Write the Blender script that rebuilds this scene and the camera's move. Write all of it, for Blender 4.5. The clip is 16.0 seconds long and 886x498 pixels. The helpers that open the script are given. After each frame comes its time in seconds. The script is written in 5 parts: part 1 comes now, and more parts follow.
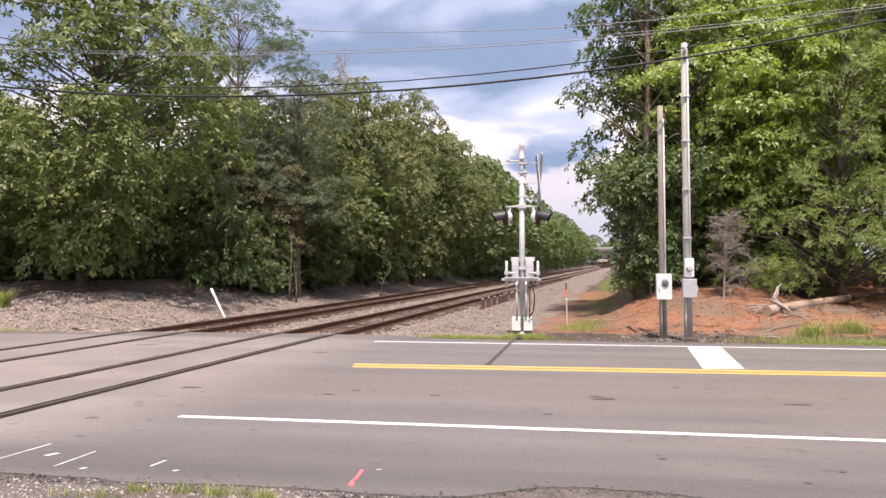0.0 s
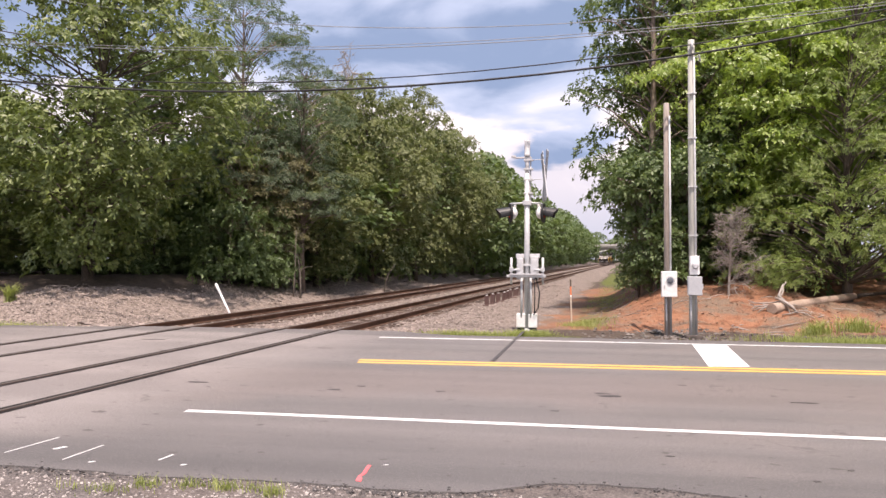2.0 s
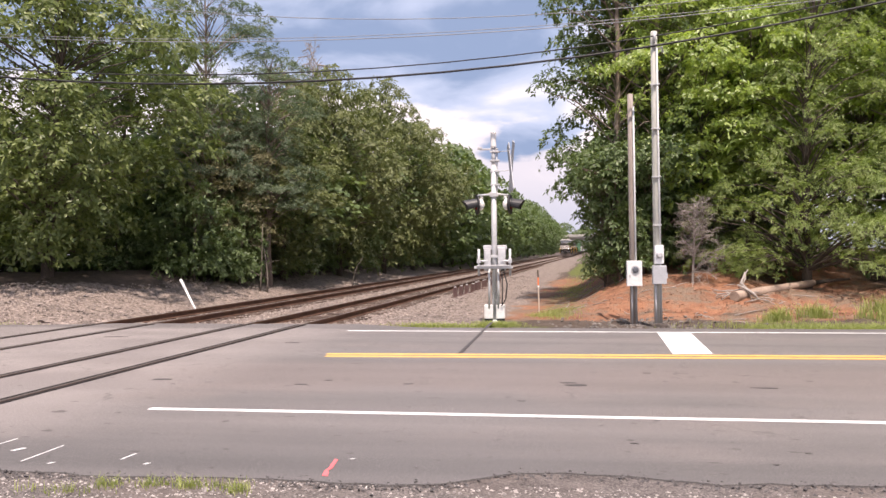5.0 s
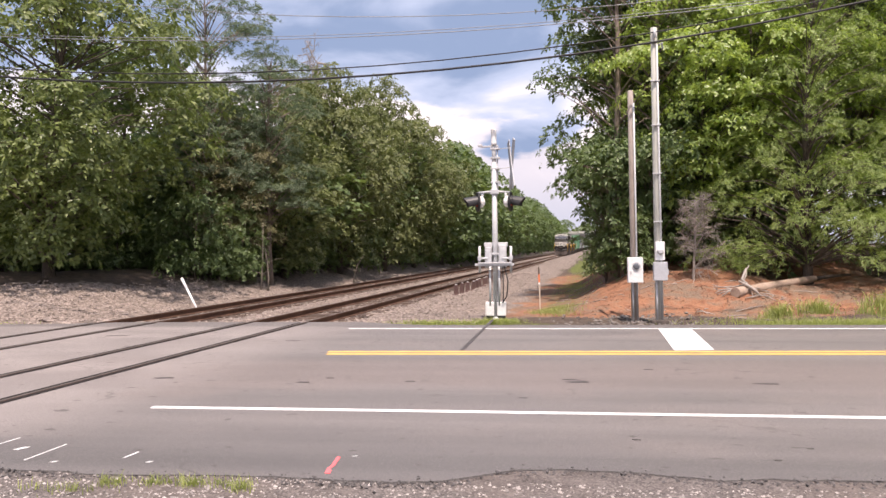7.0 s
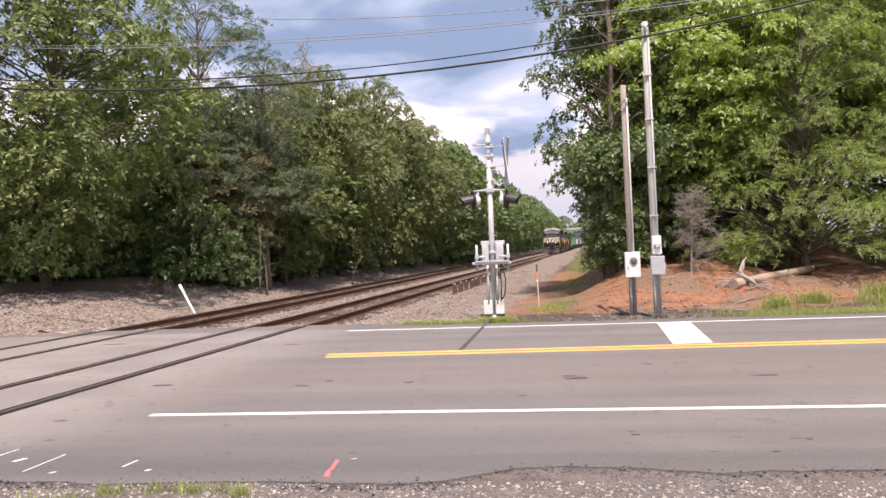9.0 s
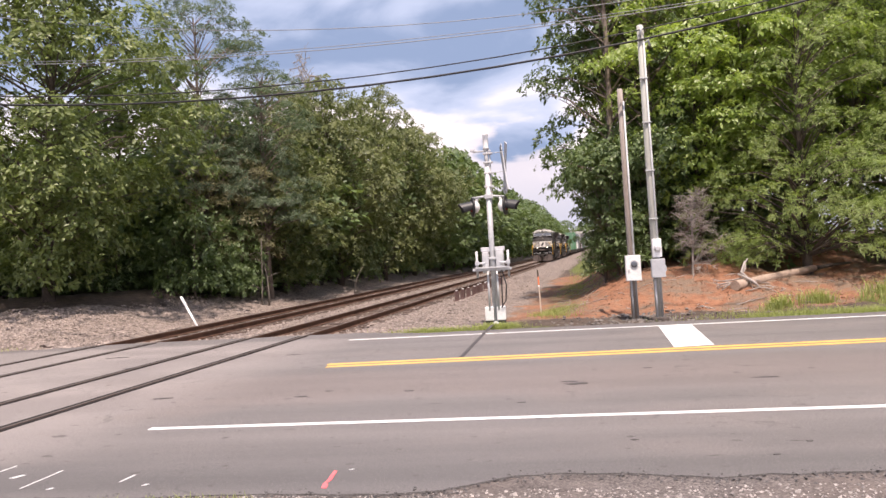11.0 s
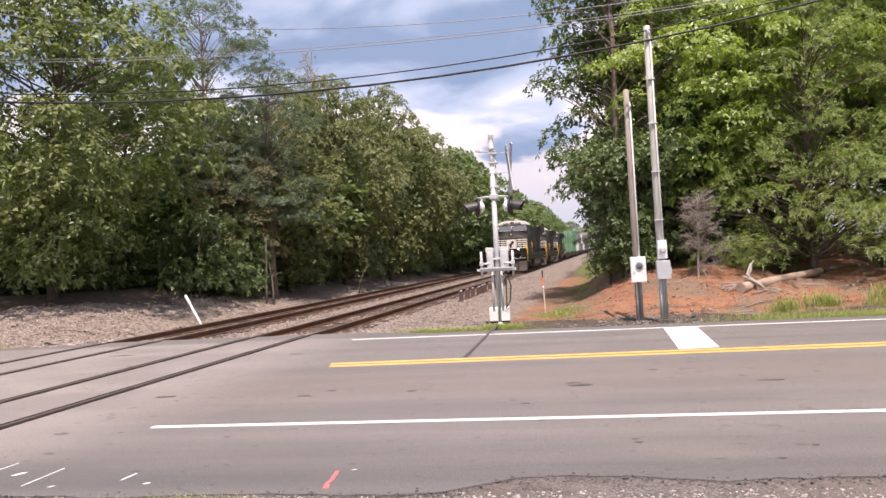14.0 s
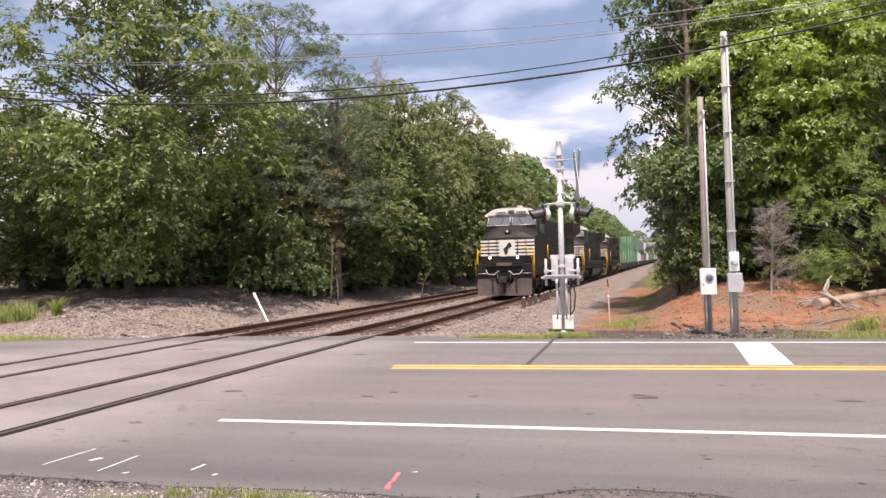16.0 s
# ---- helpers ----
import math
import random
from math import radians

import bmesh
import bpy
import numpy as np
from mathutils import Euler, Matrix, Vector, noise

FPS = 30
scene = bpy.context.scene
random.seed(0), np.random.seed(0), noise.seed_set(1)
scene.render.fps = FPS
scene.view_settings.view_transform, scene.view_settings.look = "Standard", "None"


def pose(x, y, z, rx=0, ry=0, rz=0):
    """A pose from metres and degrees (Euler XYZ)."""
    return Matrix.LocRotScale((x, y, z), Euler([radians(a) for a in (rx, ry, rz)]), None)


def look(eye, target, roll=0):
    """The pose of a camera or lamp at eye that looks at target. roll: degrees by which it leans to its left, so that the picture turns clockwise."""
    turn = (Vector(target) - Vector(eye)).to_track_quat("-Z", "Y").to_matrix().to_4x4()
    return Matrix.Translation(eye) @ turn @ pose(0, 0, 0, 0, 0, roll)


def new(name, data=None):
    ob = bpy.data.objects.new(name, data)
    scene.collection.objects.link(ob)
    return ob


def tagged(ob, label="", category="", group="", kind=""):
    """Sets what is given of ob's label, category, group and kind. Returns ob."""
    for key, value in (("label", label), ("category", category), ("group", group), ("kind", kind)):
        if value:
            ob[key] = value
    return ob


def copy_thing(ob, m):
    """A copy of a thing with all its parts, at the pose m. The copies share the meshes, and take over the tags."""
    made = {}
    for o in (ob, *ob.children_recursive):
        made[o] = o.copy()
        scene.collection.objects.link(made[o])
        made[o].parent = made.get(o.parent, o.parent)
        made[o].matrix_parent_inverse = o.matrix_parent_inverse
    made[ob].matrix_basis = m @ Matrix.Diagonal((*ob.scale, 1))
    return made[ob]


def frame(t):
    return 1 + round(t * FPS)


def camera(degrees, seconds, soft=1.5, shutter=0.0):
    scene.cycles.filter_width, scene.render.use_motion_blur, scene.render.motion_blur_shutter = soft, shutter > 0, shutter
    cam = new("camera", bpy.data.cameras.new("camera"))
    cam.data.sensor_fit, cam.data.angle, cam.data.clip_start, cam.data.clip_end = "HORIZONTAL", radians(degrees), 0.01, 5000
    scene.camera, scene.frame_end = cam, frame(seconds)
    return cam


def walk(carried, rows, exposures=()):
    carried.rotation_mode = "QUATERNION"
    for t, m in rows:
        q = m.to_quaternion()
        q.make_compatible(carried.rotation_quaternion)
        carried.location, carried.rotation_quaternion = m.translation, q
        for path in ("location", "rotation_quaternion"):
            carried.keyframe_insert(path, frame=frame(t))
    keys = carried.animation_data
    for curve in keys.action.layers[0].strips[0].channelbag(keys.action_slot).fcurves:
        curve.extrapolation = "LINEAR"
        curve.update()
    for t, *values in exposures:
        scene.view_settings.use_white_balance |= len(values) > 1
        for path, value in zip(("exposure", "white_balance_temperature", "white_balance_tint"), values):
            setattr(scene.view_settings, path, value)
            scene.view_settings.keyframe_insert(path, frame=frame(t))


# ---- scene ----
cam = camera(62.03, 16.0)
PATH = [
    (0.0, pose(0.000, 0.000, 1.850, 91.054, 0.100, 9.400)),
    (0.5, pose(-0.015, 0.016, 1.842, 90.973, 0.088, 9.521)),
    (1.0, pose(-0.013, 0.018, 1.845, 90.894, 0.035, 9.703)),
    (1.5, pose(-0.021, 0.009, 1.851, 90.857, -0.056, 9.741)),
    (2.0, pose(-0.045, -0.003, 1.847, 90.771, -0.189, 9.649)),
    (2.5, pose(-0.050, 0.012, 1.844, 90.587, -0.166, 9.498)),
    (3.0, pose(-0.047, 0.002, 1.846, 90.347, -0.066, 9.140)),
    (3.5, pose(-0.038, 0.001, 1.843, 90.200, 0.187, 8.707)),
    (4.0, pose(-0.021, 0.011, 1.843, 90.139, 0.371, 8.088)),
    (4.5, pose(-0.009, 0.016, 1.849, 90.156, 0.428, 7.312)),
    (7.0, pose(-0.016, 0.012, 1.846, 89.965, 0.785, 7.275)),
    (7.5, pose(0.001, 0.017, 1.852, 89.891, 1.264, 7.511)),
    (8.0, pose(0.019, 0.025, 1.847, 89.886, 1.682, 7.436)),
    (8.5, pose(0.037, 0.033, 1.848, 89.884, 2.027, 7.275)),
    (9.0, pose(0.029, 0.025, 1.849, 89.925, 2.316, 7.172)),
    (11.5, pose(0.116, 0.074, 1.856, 90.569, 3.707, 7.266)),
    (12.0, pose(0.114, 0.102, 1.851, 90.619, 3.815, 7.004)),
    (12.5, pose(0.108, 0.108, 1.850, 90.631, 3.736, 6.948)),
    (13.0, pose(0.110, 0.097, 1.853, 90.597, 3.551, 7.107)),
    (13.5, pose(0.101, 0.087, 1.850, 90.578, 3.292, 7.365)),
    (14.0, pose(0.107, 0.092, 1.849, 90.510, 3.058, 7.774)),
    (14.5, pose(0.103, 0.090, 1.851, 90.420, 2.764, 8.268)),
    (15.0, pose(0.093, 0.094, 1.846, 90.445, 2.380, 9.059)),
    (15.5, pose(0.075, 0.092, 1.849, 90.639, 1.869, 10.487)),
    (16.0, pose(0.067, 0.091, 1.848, 91.091, 1.401, 12.636)),
]
walk(cam, PATH, [(0.0, 0.50, 7000, 23), (16.0, 0.50, 7000, 23)])

# ---- light ----
SUN_EL, SUN_AZ = radians(67), radians(165)      # the sun stands high behind the eye, a little to the right
world = bpy.data.worlds.new("sky")
scene.world = world
world.use_nodes = True
wn, wl = world.node_tree.nodes, world.node_tree.links
wn.clear()
w_out = wn.new("ShaderNodeOutputWorld")
w_bg = wn.new("ShaderNodeBackground")
w_sky = wn.new("ShaderNodeTexSky")
w_sky.sky_type, w_sky.sun_disc = "NISHITA", False
w_sky.sun_elevation, w_sky.sun_rotation = SUN_EL, SUN_AZ
w_sky.air_density, w_sky.dust_density, w_sky.ozone_density = 1.0, 1.5, 1.5
w_co = wn.new("ShaderNodeTexCoord")
w_map = wn.new("ShaderNodeMapping")
w_map.inputs["Scale"].default_value = (1.0, 1.0, 2.6)
w_map.inputs["Location"].default_value = (0.35, 0.2, 0.12)
w_n = wn.new("ShaderNodeTexNoise")
w_n.inputs["Scale"].default_value, w_n.inputs["Detail"].default_value = 2.6, 8.0
w_n.inputs["Roughness"].default_value = 0.52
w_sep = wn.new("ShaderNodeSeparateXYZ")
wl.new(w_co.outputs["Generated"], w_map.inputs["Vector"])
wl.new(w_map.outputs["Vector"], w_n.inputs["Vector"])
wl.new(w_co.outputs["Generated"], w_sep.inputs[0])


def wmath(op, a, b):
    n = wn.new("ShaderNodeMath")
    n.operation = op
    for k, v in enumerate((a, b)):
        if isinstance(v, (int, float)):
            n.inputs[k].default_value = v
        else:
            wl.new(v, n.inputs[k])
    return n.outputs[0]


def wrange(v, a, b, c=0.0, d=1.0):
    n = wn.new("ShaderNodeMapRange")
    n.interpolation_type = "SMOOTHSTEP"
    wl.new(v, n.inputs[0])
    for k, q in enumerate((a, b, c, d)):
        n.inputs[k + 1].default_value = q
    return n.outputs[0]


def wmix(f, a, b):
    n = wn.new("ShaderNodeMix")
    n.data_type = "RGBA"
    wl.new(f, n.inputs[0])
    for k, v in ((6, a), (7, b)):
        if isinstance(v, tuple):
            n.inputs[k].default_value = (*v, 1)
        else:
            wl.new(v, n.inputs[k])
    return n.outputs[2]


SKY_GAIN = 0.13
w_scale = wn.new("ShaderNodeVectorMath")
w_scale.operation = "SCALE"
wl.new(w_sky.outputs[0], w_scale.inputs[0])
w_scale.inputs["Scale"].default_value = SKY_GAIN
w_up = w_sep.outputs["Z"]
w_noise = w_n.outputs["Fac"]
# broken cloud: slate-blue undersides, pale veils, a bank of cumulus low down
w_map2 = wn.new("ShaderNodeMapping")
w_map2.inputs["Scale"].default_value = (1.0, 1.0, 2.4)
w_map2.inputs["Location"].default_value = (3.1, 1.4, 0.15)
w_n2 = wn.new("ShaderNodeTexNoise")
w_n2.inputs["Scale"].default_value, w_n2.inputs["Detail"].default_value, w_n2.inputs["Roughness"].default_value = 4.2, 7.0, 0.5
w_n2.inputs["Distortion"].default_value = 0.35
wl.new(w_co.outputs["Generated"], w_map2.inputs["Vector"])
wl.new(w_map2.outputs["Vector"], w_n2.inputs["Vector"])
w_break = w_n2.outputs["Fac"]
w_veil = wmix(wrange(w_break, 0.38, 0.55), (0.22, 0.32, 0.49), (0.43, 0.535, 0.71))
w_pale = wmix(wrange(w_break, 0.52, 0.66), w_veil, (0.76, 0.80, 0.88))
w_blue = wmix(wmath("MULTIPLY", wrange(w_noise, 0.56, 0.68), 0.6), w_pale, w_scale.outputs[0])
w_low = wmath("ADD", w_up, wmath("MULTIPLY", wmath("SUBTRACT", w_noise, 0.5), -0.42))
w_low = wmath("ADD", w_low, wmath("MULTIPLY", wmath("SUBTRACT", w_break, 0.5), -0.12))
w_cum = wrange(w_low, 0.196, 0.176)
w_c1 = wmix(w_cum, w_blue, wmix(wrange(w_break, 0.40, 0.58), (0.60, 0.62, 0.69), (0.80, 0.80, 0.825)))
w_haze = wmix(wrange(w_up, 0.11, 0.02), w_c1, (0.47, 0.52, 0.62))
w_high = wmath("ADD", w_up, wmath("MULTIPLY", wmath("SUBTRACT", w_noise, 0.5), 0.75))
w_c2 = wmix(wmath("MULTIPLY", wrange(w_high, 0.31, 0.44), wrange(w_up, 0.62, 0.36)), w_haze, (1.15, 1.16, 1.22))
wl.new(w_c2, w_bg.inputs["Color"])
w_bg.inputs["Strength"].default_value = 1.0
wl.new(w_bg.outputs[0], w_out.inputs[0])

sun_data = bpy.data.lights.new("sun", "SUN")
sun_data.energy, sun_data.angle, sun_data.color = 5.0, radians(0.8), (1.0, 0.94, 0.845)
sun = new("sun", sun_data)
sun_dir = Vector((math.sin(SUN_AZ) * math.cos(SUN_EL), math.cos(SUN_AZ) * math.cos(SUN_EL), math.sin(SUN_EL)))
sun.matrix_world = look(sun_dir * 100, (0, 0, 0))


# ---- materials ----
def material(name, a, b, rough=0.8, scale=4.0, fine=60.0, bump=0.3, depth=0.01, metal=0.0, spot=None, spots=(0.6, 0.7),
             per="", trans=None, coords="Object", stretch=(1, 1, 1), spec=0.5):
    """Two tones mixed by coarse and fine grain, with relief; spot: a third tone in patches; per: 'object' or 'island'
    lets each piece vary; trans: light let through (leaves)."""
    m = bpy.data.materials.new(name)
    m.use_nodes = True
    n, l = m.node_tree.nodes, m.node_tree.links
    n.clear()
    out = n.new("ShaderNodeOutputMaterial")
    bs = n.new("ShaderNodeBsdfPrincipled")
    tc = n.new("ShaderNodeTexCoord")
    mp = n.new("ShaderNodeMapping")
    mp.inputs["Scale"].default_value = stretch
    l.new(tc.outputs[coords], mp.inputs[0])
    n1, n2 = n.new("ShaderNodeTexNoise"), n.new("ShaderNodeTexNoise")
    for k, s in ((n1, scale), (n2, fine)):
        k.inputs["Scale"].default_value, k.inputs["Detail"].default_value = s, 5.0
        l.new(mp.outputs[0], k.inputs["Vector"])
    add = n.new("ShaderNodeMath")
    add.operation = "ADD"
    l.new(n1.outputs["Fac"], add.inputs[0]), l.new(n2.outputs["Fac"], add.inputs[1])
    rg = n.new("ShaderNodeMapRange")
    l.new(add.outputs[0], rg.inputs[0])
    rg.inputs[1].default_value, rg.inputs[2].default_value = 0.72, 1.28
    fac = rg.outputs[0]
    if per:
        src = n.new("ShaderNodeObjectInfo") if per == "object" else n.new("ShaderNodeNewGeometry")
        mx = n.new("ShaderNodeMix")
        mx.inputs[0].default_value = 0.65
        l.new(fac, mx.inputs[2]), l.new(src.outputs["Random" if per == "object" else "Random Per Island"], mx.inputs[3])
        fac = mx.outputs[0]
    col = n.new("ShaderNodeMix")
    col.data_type = "RGBA"
    l.new(fac, col.inputs[0])
    col.inputs[6].default_value, col.inputs[7].default_value = (*a, 1), (*b, 1)
    colour = col.outputs[2]
    if spot:
        n3 = n.new("ShaderNodeTexNoise")
        n3.inputs["Scale"].default_value, n3.inputs["Detail"].default_value = scale * 0.45, 6.0
        off = n.new("ShaderNodeMapping")
        off.inputs["Location"].default_value = (7.3, 2.1, 4.4)
        l.new(mp.outputs[0], off.inputs[0]), l.new(off.outputs[0], n3.inputs["Vector"])
        r3 = n.new("ShaderNodeMapRange")
        l.new(n3.outputs["Fac"], r3.inputs[0])
        r3.inputs[1].default_value, r3.inputs[2].default_value = spots
        c3 = n.new("ShaderNodeMix")
        c3.data_type = "RGBA"
        l.new(r3.outputs[0], c3.inputs[0]), l.new(colour, c3.inputs[6])
        c3.inputs[7].default_value = (*spot, 1)
        colour = c3.outputs[2]
    l.new(colour, bs.inputs["Base Color"])
    bs.inputs["Roughness"].default_value, bs.inputs["Metallic"].default_value = rough, metal
    bs.inputs["Specular IOR Level"].default_value = spec
    if bump:
        bp = n.new("ShaderNodeBump")
        bp.inputs["Strength"].default_value, bp.inputs["Distance"].default_value = bump, depth
        l.new(n2.outputs["Fac"], bp.inputs["Height"]), l.new(bp.outputs[0], bs.inputs["Normal"])
    top = bs.outputs[0]
    if trans:
        tr = n.new("ShaderNodeBsdfTranslucent")
        tr.inputs["Color"].default_value = (*trans, 1)
        ad = n.new("ShaderNodeAddShader")
        l.new(top, ad.inputs[0]), l.new(tr.outputs[0], ad.inputs[1])
        top = ad.outputs[0]
    l.new(top, out.inputs[0])
    return m


def plain(name, c, rough=0.5, metal=0.0, glow=0.0, fine=30.0):
    m = material(name, tuple(v * 0.82 for v in c), tuple(min(1, v * 1.12) for v in c), rough, 3.0, fine, 0.08, 0.004, metal)
    if glow:
        b = next(q for q in m.node_tree.nodes if q.type == "BSDF_PRINCIPLED")
        b.inputs["Emission Color"].default_value, b.inputs["Emission Strength"].default_value = (*c, 1), glow
    return m


def asphalt_material():
    """Worn asphalt: lengthwise streaks, pale patches, flecks and pores; darker newer strip along the near edge,
    paler round the rails."""
    m = bpy.data.materials.new("asphalt")
    m.use_nodes = True
    n, l = m.node_tree.nodes, m.node_tree.links
    bs = n["Principled BSDF"]
    bs.inputs["Roughness"].default_value = 0.66
    tc = n.new("ShaderNodeTexCoord")

    def nz(scale, stretch=(1, 1, 1), detail=6.0, shift=0.0):
        mp = n.new("ShaderNodeMapping")
        mp.inputs["Scale"].default_value, mp.inputs["Location"].default_value = stretch, (shift, shift * 0.7, 0)
        k = n.new("ShaderNodeTexNoise")
        k.inputs["Scale"].default_value, k.inputs["Detail"].default_value = scale, detail
        l.new(tc.outputs["Object"], mp.inputs[0]), l.new(mp.outputs[0], k.inputs["Vector"])
        return k.outputs["Fac"]

    def calc(op, a, b=0.0):
        k = n.new("ShaderNodeMath")
        k.operation = op
        for i, v in enumerate((a, b)):
            if isinstance(v, float):
                k.inputs[i].default_value = v
            else:
                l.new(v, k.inputs[i])
        return k.outputs[0]

    def span(v, a, b, lo=0.0, hi=1.0):
        k = n.new("ShaderNodeMapRange")
        k.interpolation_type = "SMOOTHSTEP"
        l.new(v, k.inputs[0])
        for i, q in enumerate((a, b, lo, hi)):
            k.inputs[i + 1].default_value = q
        return k.outputs[0]

    def mix(f, a, b):
        k = n.new("ShaderNodeMix")
        k.data_type = "RGBA"
        l.new(f, k.inputs[0])
        for i, v in ((6, a), (7, b)):
            if isinstance(v, tuple):
                k.inputs[i].default_value = (*v, 1)
            else:
                l.new(v, k.inputs[i])
        return k.outputs[2]
    sep = n.new("ShaderNodeSeparateXYZ")
    l.new(tc.outputs["Object"], sep.inputs[0])
    x, y = sep.outputs[0], sep.outputs[1]
    streak, patch, fine = nz(1.6, (0.06, 1, 1)), nz(0.7, (0.5, 1, 1), 8.0, 3.0), nz(55.0)
    col = mix(span(streak, 0.3, 0.7), (0.140, 0.129, 0.125), (0.202, 0.184, 0.177))
    col = mix(span(patch, 0.45, 0.75, 0.0, 0.7), col, (0.235, 0.203, 0.189))
    lane = calc("ADD", y, calc("MULTIPLY", calc("SUBTRACT", patch, 0.5), 2.5))
    col = mix(calc("MULTIPLY", span(lane, 8.9, 10.4), span(lane, 12.6, 11.4, 0.0, 0.55)), col, (0.205, 0.165, 0.15))
    # paler, dustier round the rails
    u = calc("SUBTRACT", x, calc("MULTIPLY", y, 0.08))
    u = calc("ADD", calc("ADD", u, 8.16), calc("MULTIPLY", calc("SUBTRACT", patch, 0.5), 3.0))
    band = calc("MULTIPLY", span(u, 3.4, 1.2), span(u, -8.5, -6.0))
    col = mix(calc("MULTIPLY", band, 0.75), col, mix(span(patch, 0.35, 0.65), (0.26, 0.228, 0.216), (0.35, 0.31, 0.292)))
    # newer dark strip by the near edge
    edge = calc("ADD", y, calc("MULTIPLY", calc("SUBTRACT", patch, 0.5), 1.2))
    col = mix(span(edge, 7.5, 6.3, 0.0, 0.85), col, mix(span(streak, 0.3, 0.7), (0.085, 0.081, 0.080), (0.14, 0.131, 0.128)))
    col = mix(span(edge, 17.1, 17.6, 0.0, 0.6), col, (0.10, 0.095, 0.093))
    # pores and flecks
    col = mix(span(fine, 0.62, 0.45, 0.0, 0.42), col, (0.05, 0.046, 0.045))
    col = mix(span(nz(90.0, shift=5.0), 0.58, 0.70, 0.0, 0.6), col, (0.36, 0.33, 0.31))
    fleck = nz(7.0, (0.6, 1, 1), 3.0, 9.0)
    col = mix(span(fleck, 0.66, 0.70, 0.0, 0.8), col, (0.06, 0.05, 0.048))
    col = mix(span(nz(16.0, (0.6, 1, 1), 2.0, 21.0), 0.70, 0.74, 0.0, 0.6), col, (0.07, 0.05, 0.043))
    # hair cracks
    vor = n.new("ShaderNodeTexVoronoi")
    vor.feature = "DISTANCE_TO_EDGE"
    vor.inputs["Scale"].default_value = 0.32
    wob = n.new("ShaderNodeVectorMath")
    wob.operation = "ADD"
    nzv = n.new("ShaderNodeTexNoise")
    nzv.inputs["Scale"].default_value = 2.0
    l.new(tc.outputs["Object"], nzv.inputs["Vector"]), l.new(tc.outputs["Object"], wob.inputs[0]), l.new(nzv.outputs["Color"], wob.inputs[1])
    l.new(wob.outputs[0], vor.inputs["Vector"])
    crack = calc("MULTIPLY", span(vor.outputs["Distance"], 0.008, 0.002), span(patch, 0.5, 0.62))
    col = mix(calc("MULTIPLY", crack, 0.55), col, (0.06, 0.055, 0.053))
    l.new(col, bs.inputs["Base Color"])
    bp = n.new("ShaderNodeBump")
    bp.inputs["Strength"].default_value, bp.inputs["Distance"].default_value = 0.6, 0.008
    l.new(fine, bp.inputs["Height"]), l.new(bp.outputs[0], bs.inputs["Normal"])
    return m


